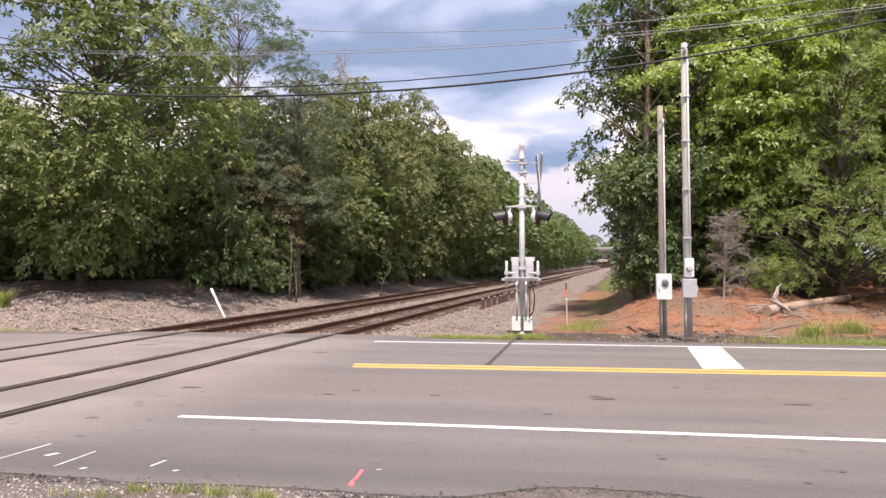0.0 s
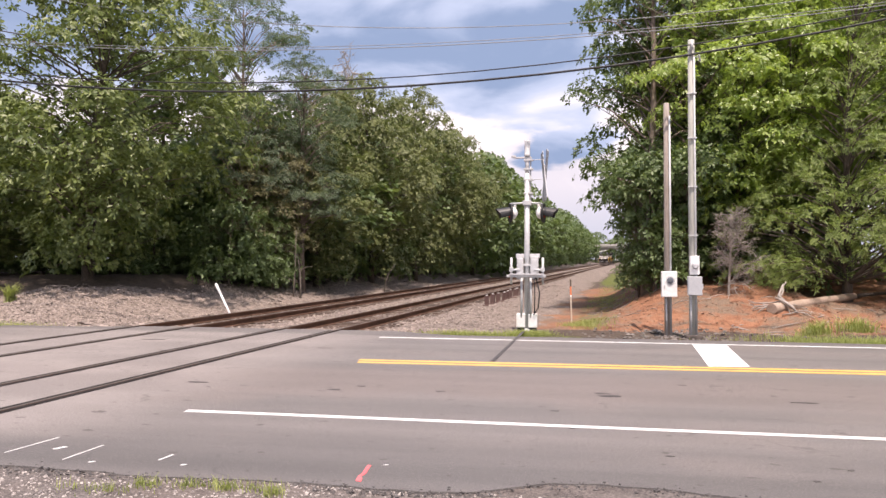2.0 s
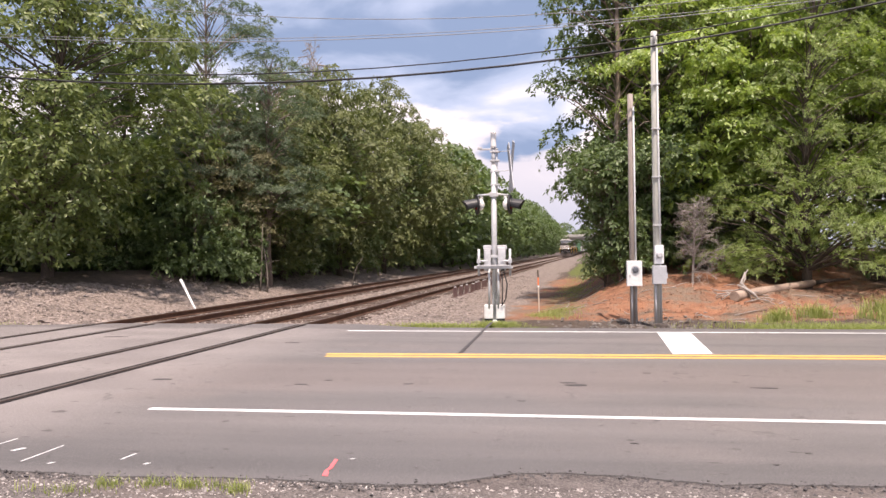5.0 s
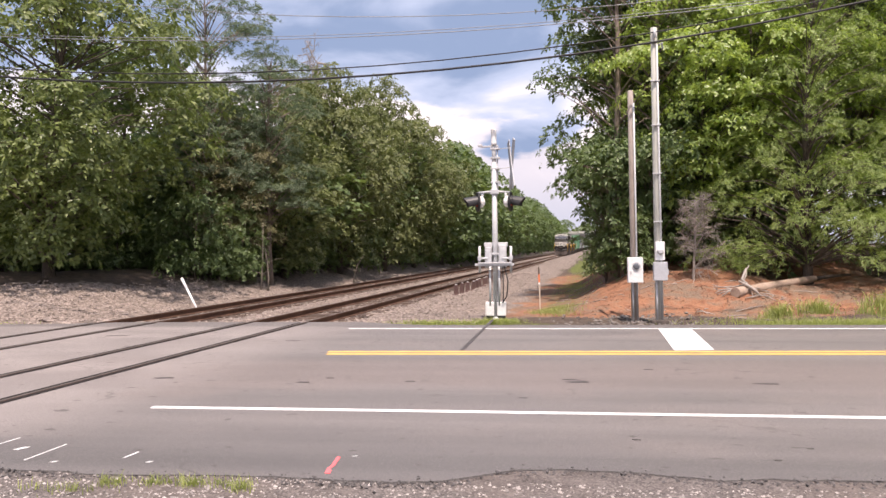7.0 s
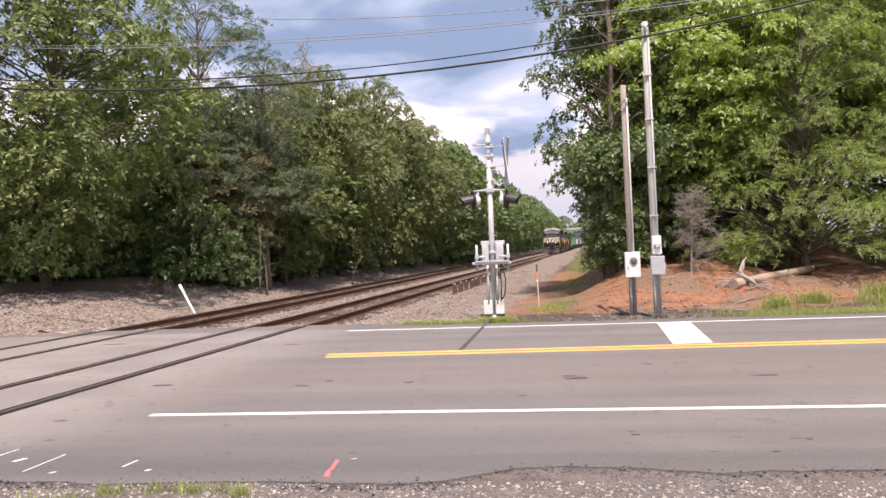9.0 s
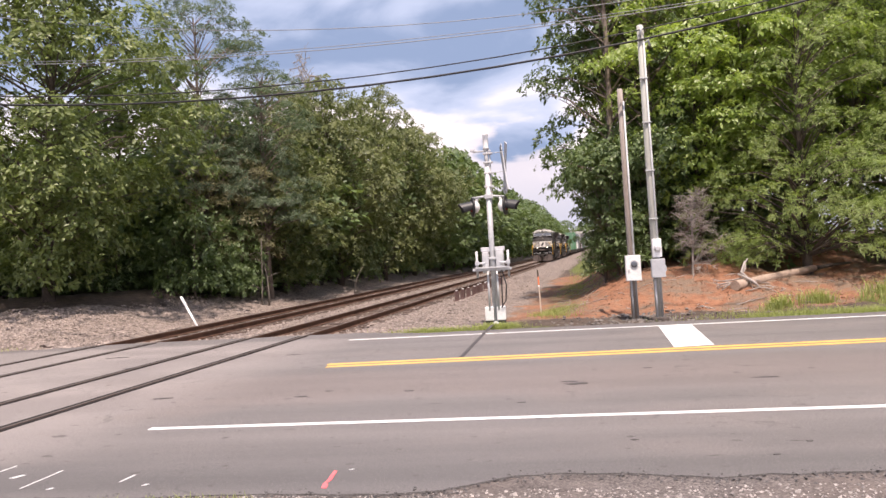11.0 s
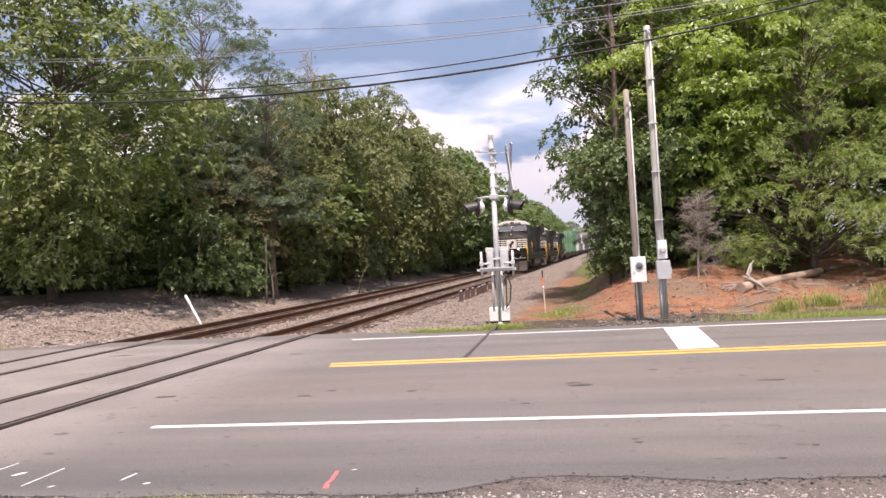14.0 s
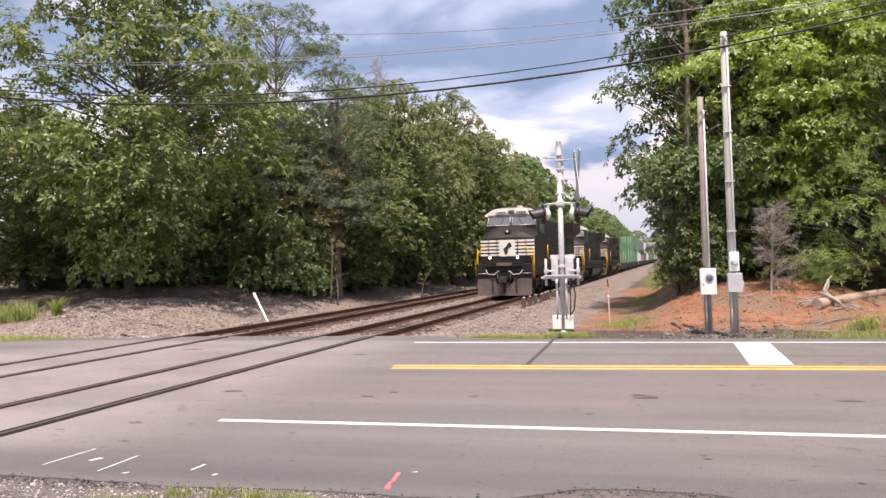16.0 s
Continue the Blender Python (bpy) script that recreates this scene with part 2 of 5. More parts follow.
M_ASPHALT = asphalt_material()
M_GROUND = material("soil", (0.10, 0.075, 0.055), (0.17, 0.135, 0.10), 0.95, 0.7, 14, 0.8, 0.05, spot=(0.055, 0.085, 0.025), spots=(0.5, 0.58))
def ground_material():
    """Soil, ballast, shoulder gravel, red clay and turf, mixed by the ground's own masks with ragged edges."""
    m = bpy.data.materials.new("ground_mix")
    m.use_nodes = True
    n, l = m.node_tree.nodes, m.node_tree.links
    bs = n["Principled BSDF"]
    bs.inputs["Roughness"].default_value = 0.95
    bs.inputs["Specular IOR Level"].default_value = 0.2
    tc = n.new("ShaderNodeTexCoord")

    def nz(scale, detail=6.0):
        k = n.new("ShaderNodeTexNoise")
        k.inputs["Scale"].default_value, k.inputs["Detail"].default_value = scale, detail
        l.new(tc.outputs["Object"], k.inputs["Vector"])
        return k.outputs["Fac"]

    def calc(op, a, b):
        k = n.new("ShaderNodeMath")
        k.operation = op
        for i, v in enumerate((a, b)):
            if isinstance(v, float):
                k.inputs[i].default_value = v
            else:
                l.new(v, k.inputs[i])
        return k.outputs[0]

    def span(v, a, b):
        k = n.new("ShaderNodeMapRange")
        l.new(v, k.inputs[0])
        k.inputs[1].default_value, k.inputs[2].default_value = a, b
        return k.outputs[0]

    def mix(f, a, b):
        k = n.new("ShaderNodeMix")
        k.data_type = "RGBA"
        l.new(f, k.inputs[0])
        for i, v in ((6, a), (7, b)):
            if isinstance(v, tuple):
                k.inputs[i].default_value = (*v, 1)
            else:
                l.new(v, k.inputs[i])
        return k.outputs[2]
    big, mid, small = nz(0.6), nz(4.0), nz(28.0)
    grain = span(calc("ADD", mid, small), 0.72, 1.28)
    vor = n.new("ShaderNodeTexVoronoi")
    vor.inputs["Scale"].default_value = 15.0
    l.new(tc.outputs["Object"], vor.inputs["Vector"])
    peb = n.new("ShaderNodeSeparateColor")
    l.new(vor.outputs["Color"], peb.inputs[0])
    # soil tone darkened: it also carries the tree shade on the left bank
    soil = mix(grain, (0.05, 0.038, 0.032), (0.115, 0.088, 0.07))
    col = soil
    ballast = mix(span(calc("ADD", peb.outputs[0], mid), 0.4, 1.5), (0.080, 0.065, 0.057), (0.29, 0.237, 0.205))
    vor2 = n.new("ShaderNodeTexVoronoi")
    vor2.inputs["Scale"].default_value = 75.0
    l.new(tc.outputs["Object"], vor2.inputs["Vector"])
    peb2 = n.new("ShaderNodeSeparateColor")
    l.new(vor2.outputs["Color"], peb2.inputs[0])
    gravel = mix(span(calc("ADD", peb2.outputs[0], mid), 0.3, 1.6), (0.04, 0.036, 0.035), (0.20, 0.175, 0.165))
    gravel = mix(calc("MULTIPLY", span(big, 0.45, 0.62), 0.5), gravel, mix(grain, (0.09, 0.072, 0.064), (0.18, 0.145, 0.128)))
    clay = mix(grain, (0.15, 0.066, 0.040), (0.37, 0.185, 0.108))
    clay = mix(span(calc("ADD", big, calc("MULTIPLY", mid, 0.7)), 0.80, 0.98), clay, mix(span(small, 0.35, 0.65), (0.10, 0.075, 0.058), (0.25, 0.175, 0.125)))
    turf = mix(grain, (0.06, 0.075, 0.02), (0.15, 0.165, 0.05))
    for name, c in (("ballast", ballast), ("gravel", gravel), ("clay", clay), ("turf", turf)):
        at_ = n.new("ShaderNodeAttribute")
        at_.attribute_name = name
        edge = calc("ADD", at_.outputs["Fac"], calc("MULTIPLY", calc("SUBTRACT", calc("ADD", mid, small), 1.0), 0.9))
        col = mix(span(edge, 0.38, 0.62), col, c)
    l.new(col, bs.inputs["Base Color"])
    bp = n.new("ShaderNodeBump")
    bp.inputs["Strength"].default_value, bp.inputs["Distance"].default_value = 0.7, 0.03
    l.new(calc("ADD", small, calc("MULTIPLY", vor.outputs["Distance"], -0.6)), bp.inputs["Height"])
    l.new(bp.outputs[0], bs.inputs["Normal"])
    return m


M_MIX = ground_material()
M_STONE = material("ballast_stone", (0.085, 0.070, 0.062), (0.40, 0.330, 0.290), 0.9, 3.0, 40, 0.4, 0.01, per="island")
M_PEBBLE = material("pebble", (0.06, 0.055, 0.053), (0.52, 0.47, 0.44), 0.85, 3.0, 50, 0.3, 0.004, per="island")
M_CLAY = material("red_clay", (0.12, 0.06, 0.04), (0.40, 0.24, 0.16), 0.95, 1.3, 16, 0.6, 0.02, spot=(0.20, 0.13, 0.085), spots=(0.56, 0.68), per="island")
M_WHITE = material("road_paint_white", (0.55, 0.55, 0.54), (0.78, 0.78, 0.77), 0.6, 3.0, 60, 0.3, 0.003, spot=(0.42, 0.41, 0.40), spots=(0.62, 0.75))
M_YELLOW = material("road_paint_yellow", (0.58, 0.34, 0.08), (0.74, 0.46, 0.13), 0.6, 3.0, 60, 0.3, 0.003, spot=(0.42, 0.28, 0.09), spots=(0.62, 0.75))
M_RED = material("marking_red", (0.75, 0.10, 0.12), (0.85, 0.18, 0.18), 0.7, 6.0, 60, 0.2, 0.003)
M_RAIL = material("rail_steel", (0.07, 0.038, 0.026), (0.14, 0.075, 0.05), 0.85, 2.0, 30, 0.3, 0.004, spec=0.2)
M_RAILTOP = plain("rail_head_worn", (0.10, 0.08, 0.07), 0.55, 0.3)
M_RUBBER = material("flangeway", (0.016, 0.014, 0.014), (0.036, 0.031, 0.03), 0.95, 2.0, 40, 0.5, 0.006, spec=0.1)
M_TIE = material("tie_wood", (0.05, 0.035, 0.028), (0.13, 0.09, 0.07), 0.9, 2.0, 25, 0.7, 0.012, per="object", stretch=(1, 6, 1))
M_BARK = material("bark", (0.055, 0.042, 0.034), (0.14, 0.11, 0.09), 0.95, 1.5, 14, 1.0, 0.04, stretch=(2, 2, 0.5))
M_BARKRED = material("bark_pine", (0.13, 0.10, 0.082), (0.29, 0.23, 0.195), 0.95, 1.5, 10, 1.0, 0.05, stretch=(2, 2, 0.6))
M_DEAD = material("dead_twig", (0.20, 0.175, 0.155), (0.40, 0.355, 0.32), 0.95, 2.0, 20, 0.4, 0.01)
M_STEM = material("sapling_bark", (0.10, 0.085, 0.07), (0.22, 0.19, 0.16), 0.95, 2.0, 20, 0.4, 0.01)
M_LOG = material("log_wood", (0.24, 0.17, 0.13), (0.42, 0.32, 0.25), 0.9, 1.6, 22, 0.5, 0.01)
M_POLE = material("pole_wood", (0.24, 0.195, 0.165), (0.43, 0.38, 0.34), 0.9, 1.5, 16, 0.7, 0.01, stretch=(3, 3, 0.25))
M_POLEG = material("pole_wood_grey", (0.36, 0.36, 0.32), (0.55, 0.55, 0.50), 0.85, 1.2, 16, 0.6, 0.008, stretch=(3, 3, 0.25))
M_LEAF = material("leaf_green", (0.034, 0.060, 0.020), (0.098, 0.140, 0.050), 0.5, 0.5, 3.0, 0, per="island", trans=(0.06, 0.085, 0.018), spec=0.35)
M_LEAF2 = material("leaf_olive", (0.040, 0.057, 0.019), (0.142, 0.156, 0.052), 0.55, 0.5, 3.0, 0, per="island", trans=(0.06, 0.075, 0.02), spec=0.35)
M_LEAFY = material("leaf_bright", (0.075, 0.125, 0.024), (0.20, 0.25, 0.055), 0.45, 0.5, 3.0, 0, per="island", trans=(0.18, 0.24, 0.035), spec=0.5)
M_LEAFM = material("leaf_mid_green", (0.032, 0.056, 0.017), (0.148, 0.176, 0.048), 0.48, 0.5, 3.0, 0, per="island", trans=(0.065, 0.09, 0.018), spec=0.38)
M_NEEDLE = material("pine_needles", (0.04, 0.062, 0.036), (0.095, 0.12, 0.07), 0.6, 0.5, 3.0, 0, per="island", trans=(0.05, 0.08, 0.03))
M_CEDAR = material("cedar_sprays", (0.062, 0.100, 0.026), (0.17, 0.205, 0.055), 0.6, 0.5, 3.0, 0, per="island", trans=(0.11, 0.16, 0.028))
M_DRY = material("dry_sprays", (0.075, 0.075, 0.035), (0.165, 0.15, 0.075), 0.65, 0.5, 3.0, 0, per="island", trans=(0.08, 0.08, 0.025))
M_GRASS = material("grass_blade", (0.09, 0.115, 0.035), (0.24, 0.25, 0.085), 0.7, 0.7, 3.0, 0, per="island", trans=(0.14, 0.18, 0.03))
M_GALV = plain("galvanised_steel", (0.50, 0.51, 0.52), 0.55, 0.2)
M_ALU = plain("cast_aluminium", (0.52, 0.52, 0.53), 0.55, 0.2)
M_WPAINT = plain("white_painted_metal", (0.76, 0.76, 0.75), 0.5)
M_BLACK = plain("black_paint", (0.018, 0.018, 0.02), 0.5)
M_GREYBOX = plain("grey_box", (0.42, 0.43, 0.45), 0.55)
M_CABLE = plain("cable_black", (0.012, 0.012, 0.014), 0.6)
M_CABLEG = plain("cable_bare", (0.25, 0.26, 0.27), 0.5)
M_CONC = material("concrete", (0.36, 0.34, 0.31), (0.52, 0.50, 0.47), 0.9, 0.3, 8, 0.4, 0.02)
M_LOCO = material("loco_black", (0.009, 0.008, 0.0075), (0.023, 0.019, 0.017), 0.55, 1.2, 12, 0.1, 0.004, spot=(0.042, 0.033, 0.027), spots=(0.58, 0.85), spec=0.3)
M_LOCOW = plain("loco_white", (0.74, 0.71, 0.66), 0.5)
M_LOCOY = plain("loco_yellow", (0.80, 0.46, 0.03), 0.5)
M_UNDER = material("loco_dirt", (0.02, 0.017, 0.015), (0.05, 0.042, 0.036), 0.85, 2.0, 14, 0.5, 0.01)
M_PLOW = material("plow_dirty", (0.075, 0.06, 0.055), (0.155, 0.125, 0.115), 0.85, 2.0, 14, 0.4, 0.01)
M_LAMP = plain("headlight", (1.0, 0.93, 0.78), 0.3, glow=2.2)
M_REDLENS = plain("red_lens", (0.30, 0.02, 0.02), 0.25)
M_GREEN = material("container_green", (0.075, 0.19, 0.10), (0.13, 0.29, 0.17), 0.55, 1.0, 10, 0.2, 0.01)
M_TEAL = material("container_grey_blue", (0.13, 0.15, 0.16), (0.23, 0.25, 0.26), 0.6, 1.0, 10, 0.2, 0.01)
M_CWHITE = material("container_white", (0.55, 0.55, 0.54), (0.72, 0.72, 0.71), 0.6, 1.0, 10, 0.2, 0.01)
M_CBROWN = material("container_brown", (0.10, 0.075, 0.065), (0.18, 0.14, 0.12), 0.65, 1.0, 10, 0.2, 0.01)
M_ORANGE = plain("stake_orange", (0.75, 0.20, 0.07), 0.6)
M_RUST = material("rusty_steel", (0.06, 0.033, 0.03), (0.145, 0.088, 0.08), 0.85, 4.0, 30, 0.5, 0.006)


def glass(name, c):
    m = bpy.data.materials.new(name)
    m.use_nodes = True
    b = m.node_tree.nodes["Principled BSDF"]
    b.inputs["Base Color"].default_value, b.inputs["Roughness"].default_value = (*c, 1), 0.08
    b.inputs["Specular IOR Level"].default_value = 0.9
    return m


# base lifted to grey: part of the sky's reflection sits in the pane colour
M_GLASS = glass("cab_window_glass", (0.11, 0.12, 0.14))


# ---- mesh helpers ----
def box(bm, x0, x1, y0, y1, z0, z1, bevel=0.0):
    vs = [bm.verts.new((x, y, z)) for z in (z0, z1) for y in (y0, y1) for x in (x0, x1)]
    fs = [bm.faces.new([vs[i] for i in q]) for q in ((0, 2, 3, 1), (4, 5, 7, 6), (0, 1, 5, 4), (2, 6, 7, 3), (0, 4, 6, 2), (1, 3, 7, 5))]
    if bevel:
        es = {e for f in fs for e in f.edges}
        bmesh.ops.bevel(bm, geom=list(es), offset=bevel, segments=2, affect="EDGES", profile=0.6)
    return bm


def tube(bm, pts, radii, seg=10, caps=True):
    """A round bar through pts, with a radius at each."""
    pts = [Vector(p) for p in pts]
    rings = []
    for i, p in enumerate(pts):
        d = (pts[min(i + 1, len(pts) - 1)] - pts[max(i - 1, 0)]).normalized()
        side = d.cross(Vector((0, 0, 1)) if abs(d.z) < 0.95 else Vector((0, 1, 0))).normalized()
        up = side.cross(d)
        r = radii[i] if isinstance(radii, (list, tuple)) else radii
        rings.append([bm.verts.new(p + (side * math.cos(k * math.tau / seg) + up * math.sin(k * math.tau / seg)) * r) for k in range(seg)])
    for a, b in zip(rings, rings[1:]):
        for k in range(seg):
            bm.faces.new((a[k], a[(k + 1) % seg], b[(k + 1) % seg], b[k])).smooth = True
    if caps:
        bm.faces.new(rings[0][::-1]), bm.faces.new(rings[-1])
    return bm


def prism(bm, outline, axis, a, b):
    """An outline (pairs) pulled along an axis (0, 1, 2) from a to b."""
    def at(p, v):
        q = list(p)
        q.insert(axis, v)
        return bm.verts.new(q)
    lo, hi = [at(p, a) for p in outline], [at(p, b) for p in outline]
    n = len(outline)
    bm.faces.new(lo), bm.faces.new(hi[::-1])
    for i in range(n):
        bm.faces.new((lo[i], hi[i], hi[(i + 1) % n], lo[(i + 1) % n]))
    return bm


def mesh_of(name, bm, mat):
    me = bpy.data.meshes.new(name)
    bmesh.ops.recalc_face_normals(bm, faces=bm.faces)
    bm.to_mesh(me)
    bm.free()
    me.materials.append(mat)
    return me


def part(name, bm, mat, parent=None, label=""):
    ob = new(name, mesh_of(name, bm, mat))
    if parent:
        ob.parent = parent
    if label:
        ob["label"] = label
    return ob


def share(name, me, parent, m=None):
    ob = new(name, me)
    ob.parent = parent
    if m is not None:
        ob.matrix_basis = m
    return ob


def pydata(name, verts, faces, mat, smooth=False):
    me = bpy.data.meshes.new(name)
    me.from_pydata(verts, [], faces)
    me.materials.append(mat)
    if smooth:
        me.polygons.foreach_set("use_smooth", [True] * len(me.polygons))
    me.update()
    return me


def empty(name, label, category, group="", m=None, kind=""):
    ob = new(name)
    ob.empty_display_size = 0.2
    if m is not None:
        ob.matrix_basis = m
    return tagged(ob, label, category, group, kind)


def B():
    return bmesh.new()


# ---- the plan: tracks run away from the road, a little to the right ----
SLOPE = 0.08
TURN = -math.degrees(math.atan(SLOPE))


def near_track(y):
    return -6.72 + SLOPE * (y - 18)


def far_track(y):
    return -10.82 + SLOPE * (y - 18)


def smooth(t):
    t = max(0.0, min(1.0, t))
    return t * t * (3 - 2 * t)


ROAD_NEAR, ROAD_FAR = 5.85, 17.65


def height(x, y):
    """The ground's height."""
    if -200 < x < 200 and ROAD_NEAR + 0.6 < y < ROAD_FAR + 0.2:
        return -0.10
    u = x - near_track(y)
    n = noise.noise((x * 0.5, y * 0.5, 0)) * 0.10 + noise.noise((x * 1.7, y * 1.7, 3)) * 0.05
    if y < ROAD_NEAR + 0.7:
        return -0.014 + n * 0.12 - 0.02 * max(0.0, ROAD_NEAR - y)
    z = -0.10
    fade = smooth((y - 18.2) / 3)
    if u < -2:
        z += 1.15 * smooth((-6.2 - u) / 5.5) * smooth((y - 18.2) / 6) * (1 - 0.75 * smooth((-9.5 - x) / 14) * (1 - smooth((y - 21) / 6)))
    if -6.3 < u < 2.4:
        return z - 0.10 * fade + n * 0.25 * fade
    if u > 2.4:
        z -= 0.16 * smooth((u - 2.4) / 2.2) * smooth((y - 20) / 5) * (1 - smooth((u - 6) / 3))
        z += (1.05 + 0.5 * smooth((y - 26) / 10)) * smooth((y - 20.7) / 5.4) * smooth((u - 6.6) / 4.2) * (1 - 0.42 * smooth((x - 5.8) / 2.5) * (1 - smooth((y - 27) / 5)))
    return z + n * fade * (1.0 + 1.6 * smooth((u - 6) / 2))


# ---- the setting ----
def axis_steps(lo, hi, dense, fine):
    """Coordinates from lo to hi: fine steps within dense, growing outside."""
    v, out = dense[0], []
    while v <= dense[1] + 1e-6:
        out.append(v)
        v += fine
    step, v = fine, dense[0]
    while v > lo:
        step *= 1.35
        v -= step
        out.insert(0, v)
    step, v = fine, out[-1]
    while v < hi:
        step *= 1.35
        v += step
        out.append(v)
    return out


def build_ground():
    xs, ys = axis_steps(-1800, 1800, (-26, 18), 0.4), axis_steps(-600, 3000, (1, 46), 0.4)
    verts = [(x, y, height(x, y) if y < 400 else 0.0) for y in ys for x in xs]
    nx = len(xs)
    faces = [(j * nx + i, j * nx + i + 1, (j + 1) * nx + i + 1, (j + 1) * nx + i) for j in range(len(ys) - 1) for i in range(nx - 1)]
    me = pydata("ground", verts, faces, M_MIX, True)
    masks = {"ballast": [], "gravel": [], "clay": [], "turf": []}
    for x, y, z in verts:
        u = x - near_track(y)
        w = noise.noise((x * 0.8, y * 0.8, 9)) * 0.9
        masks["gravel"].append(smooth((ROAD_NEAR + 1.4 - y) / 0.8) * smooth((y + 9) / 3))
        # ballast yields to the dark soil where the left wood's shade lies
        masks["ballast"].append(smooth((y - 17.0) / 0.5) * smooth((u + 14.5 - 4.6 * smooth((y - 22.5) / 4.0) + w) / 1.6) * smooth((6.6 + w - 0.5 * smooth((y - 30) / 40) - u) / 1.8))
        masks["clay"].append(smooth((y - 19.9 - w * 0.5) / 1.2) * smooth((u - 4.7 - w * 0.9) / 1.3) * smooth((20 - u) / 4) * (1 - 0.7 * smooth((y - 45) / 15)))
        turf = smooth((y - 17.6 + 2.0 * smooth((-14.2 - x) / 1.5)) / 0.3) * smooth((19.9 + 0.5 * w - y) / 0.9) * max(smooth((x - 4.2 - w) / 1.5), 0.8 * smooth((-14.2 - x) / 1.5), 0.55 * smooth((x + 3.4) / 0.6) * smooth((1.0 - x) / 1))
        turf = max(turf, 0.42 * smooth(1.4 - abs(x - 0.6 - 0.08 * (y - 24)) - 0.3 * w) * smooth((y - 21) / 2))
        turf = max(turf, smooth((2.2 - abs(u - 7.2)) / 1.2) * smooth((y - 55) / 12) * smooth((125 - y) / 20))
        masks["turf"].append(turf)
    for key, vals in masks.items():
        me.attributes.new(key, "FLOAT", "POINT").data.foreach_set("value", vals)
    return tagged(new("ground", me), "uneven soil, gravel ballast and red clay ground", "ground", kind="structure")


build_ground()


def strip(name, pts, z0, z1, mat, label, category, kind="structure", parent=None):
    """A flat piece with the given outline between two heights."""
    bm = B()
    prism(bm, pts, 2, z0, z1)
    ob = part(name, bm, mat, parent)
    return tagged(ob, label, category, kind=kind) if label else ob


def build_road():
    near = []
    for i in range(121):
        x = -12 + i * 0.2
        bulge = 0.16 * noise.noise((x * 0.9, 1.3, 0)) + 0.07 * noise.noise((x * 3.1, 4.0, 0)) + 0.04 * noise.noise((x * 8, 2, 0))
        y = ROAD_NEAR + bulge + 0.30 * smooth((x + 0.9) / 0.8) - 0.05
        near.append((x, y))
    far = []
    for i in range(186):
        x = 12 - i * 0.2
        y = ROAD_FAR + 0.06 * noise.noise((x * 1.5, 8, 0)) + 0.03 * noise.noise((x * 5, 8, 1)) + 0.75 * smooth((-2.6 - x) / 2.2) - 0.5 * smooth((-10.5 - x) / 3) - 1.5 * smooth((-14.6 - x) / 2.8)
        far.append((x, y))
    outline = [(-200, 5.9)] + near + [(200, 6.0), (200, 17.6)] + far + [(-200, 16.4)]
    strip("road", outline, -0.2, 0.0, M_ASPHALT, "worn grey two-lane asphalt road over the railway", "road")


build_road()


def paint(name, pts, mat, label, z=0.004):
    return strip(name, pts, z - 0.003, z, mat, label, "road marking")


def line_y(x0, x1, y0, w, skew=0.0):
    """A painted line with slightly ragged edges."""
    up, down = [], []
    n = 60
    for i in range(n + 1):
        x = x0 + (x1 - x0) * i / n
        y = y0 + skew * x
        up.append((x, y + w / 2 + noise.noise((x * 4, y, 1)) * 0.006))
        down.append((x, y - w / 2 + noise.noise((x * 4, y, 5)) * 0.006))
    return up + down[::-1]


paint("edge_line", line_y(-4.60, 22, 8.29, 0.115), M_WHITE, "solid white edge line on the asphalt")
paint("edge_line", line_y(-4.42, 25, 16.86, 0.12), M_WHITE, "solid white edge line on the asphalt")
paint("centre_line", line_y(-3.74, 25, 12.84, 0.17, 0.03), M_YELLOW, "solid yellow centre line on the asphalt")
paint("centre_line", line_y(-3.80, 25, 13.13, 0.17, 0.03), M_YELLOW, "solid yellow centre line on the asphalt")
paint("stop_line", [(2.35, 13.36), (3.05, 13.46), (3.33, 16.78), (2.62, 16.78)], M_WHITE, "broad white stop line before the crossing")
for a, b, w in (((-5.30, 6.2), (-5.2, 6.82), 0.016), ((-4.60, 6.08), (-4.56, 6.62), 0.015), ((-4.93, 6.4), (-4.88, 6.50), 0.05),
                ((-3.73, 6.22), (-3.70, 6.42), 0.02), ((-4.31, 6.04), (-4.28, 6.08), 0.03), ((-3.44, 6.10), (-3.42, 6.14), 0.035), ((-1.67, 6.43), (-1.64, 6.45), 0.025)):
    paint("survey_mark", [(a[0] - w / 2, a[1]), (a[0] + w / 2, a[1]), (b[0] + w / 2, b[1]), (b[0] - w / 2, b[1])], M_WHITE, "short white survey paint mark on the asphalt")
paint("survey_mark", [(-1.785, 5.93), (-1.735, 5.92), (-1.75, 6.02), (-1.775, 6.06), (-1.755, 6.14), (-1.765, 6.25), (-1.775, 6.40), (-1.81, 6.41), (-1.80, 6.25), (-1.79, 6.15), (-1.80, 6.06)], M_RED, "short red survey paint mark on the asphalt")


def blob(cx, cy, rx, ry, seed, n=22):
    out = []
    for k in range(n):
        a = k * math.tau / n
        r = 1 + 0.45 * noise.noise((math.cos(a) * 1.6 + seed, math.sin(a) * 1.6, seed * 3.1))
        out.append((cx + rx * r * math.cos(a), cy + ry * r * math.sin(a)))
    return out


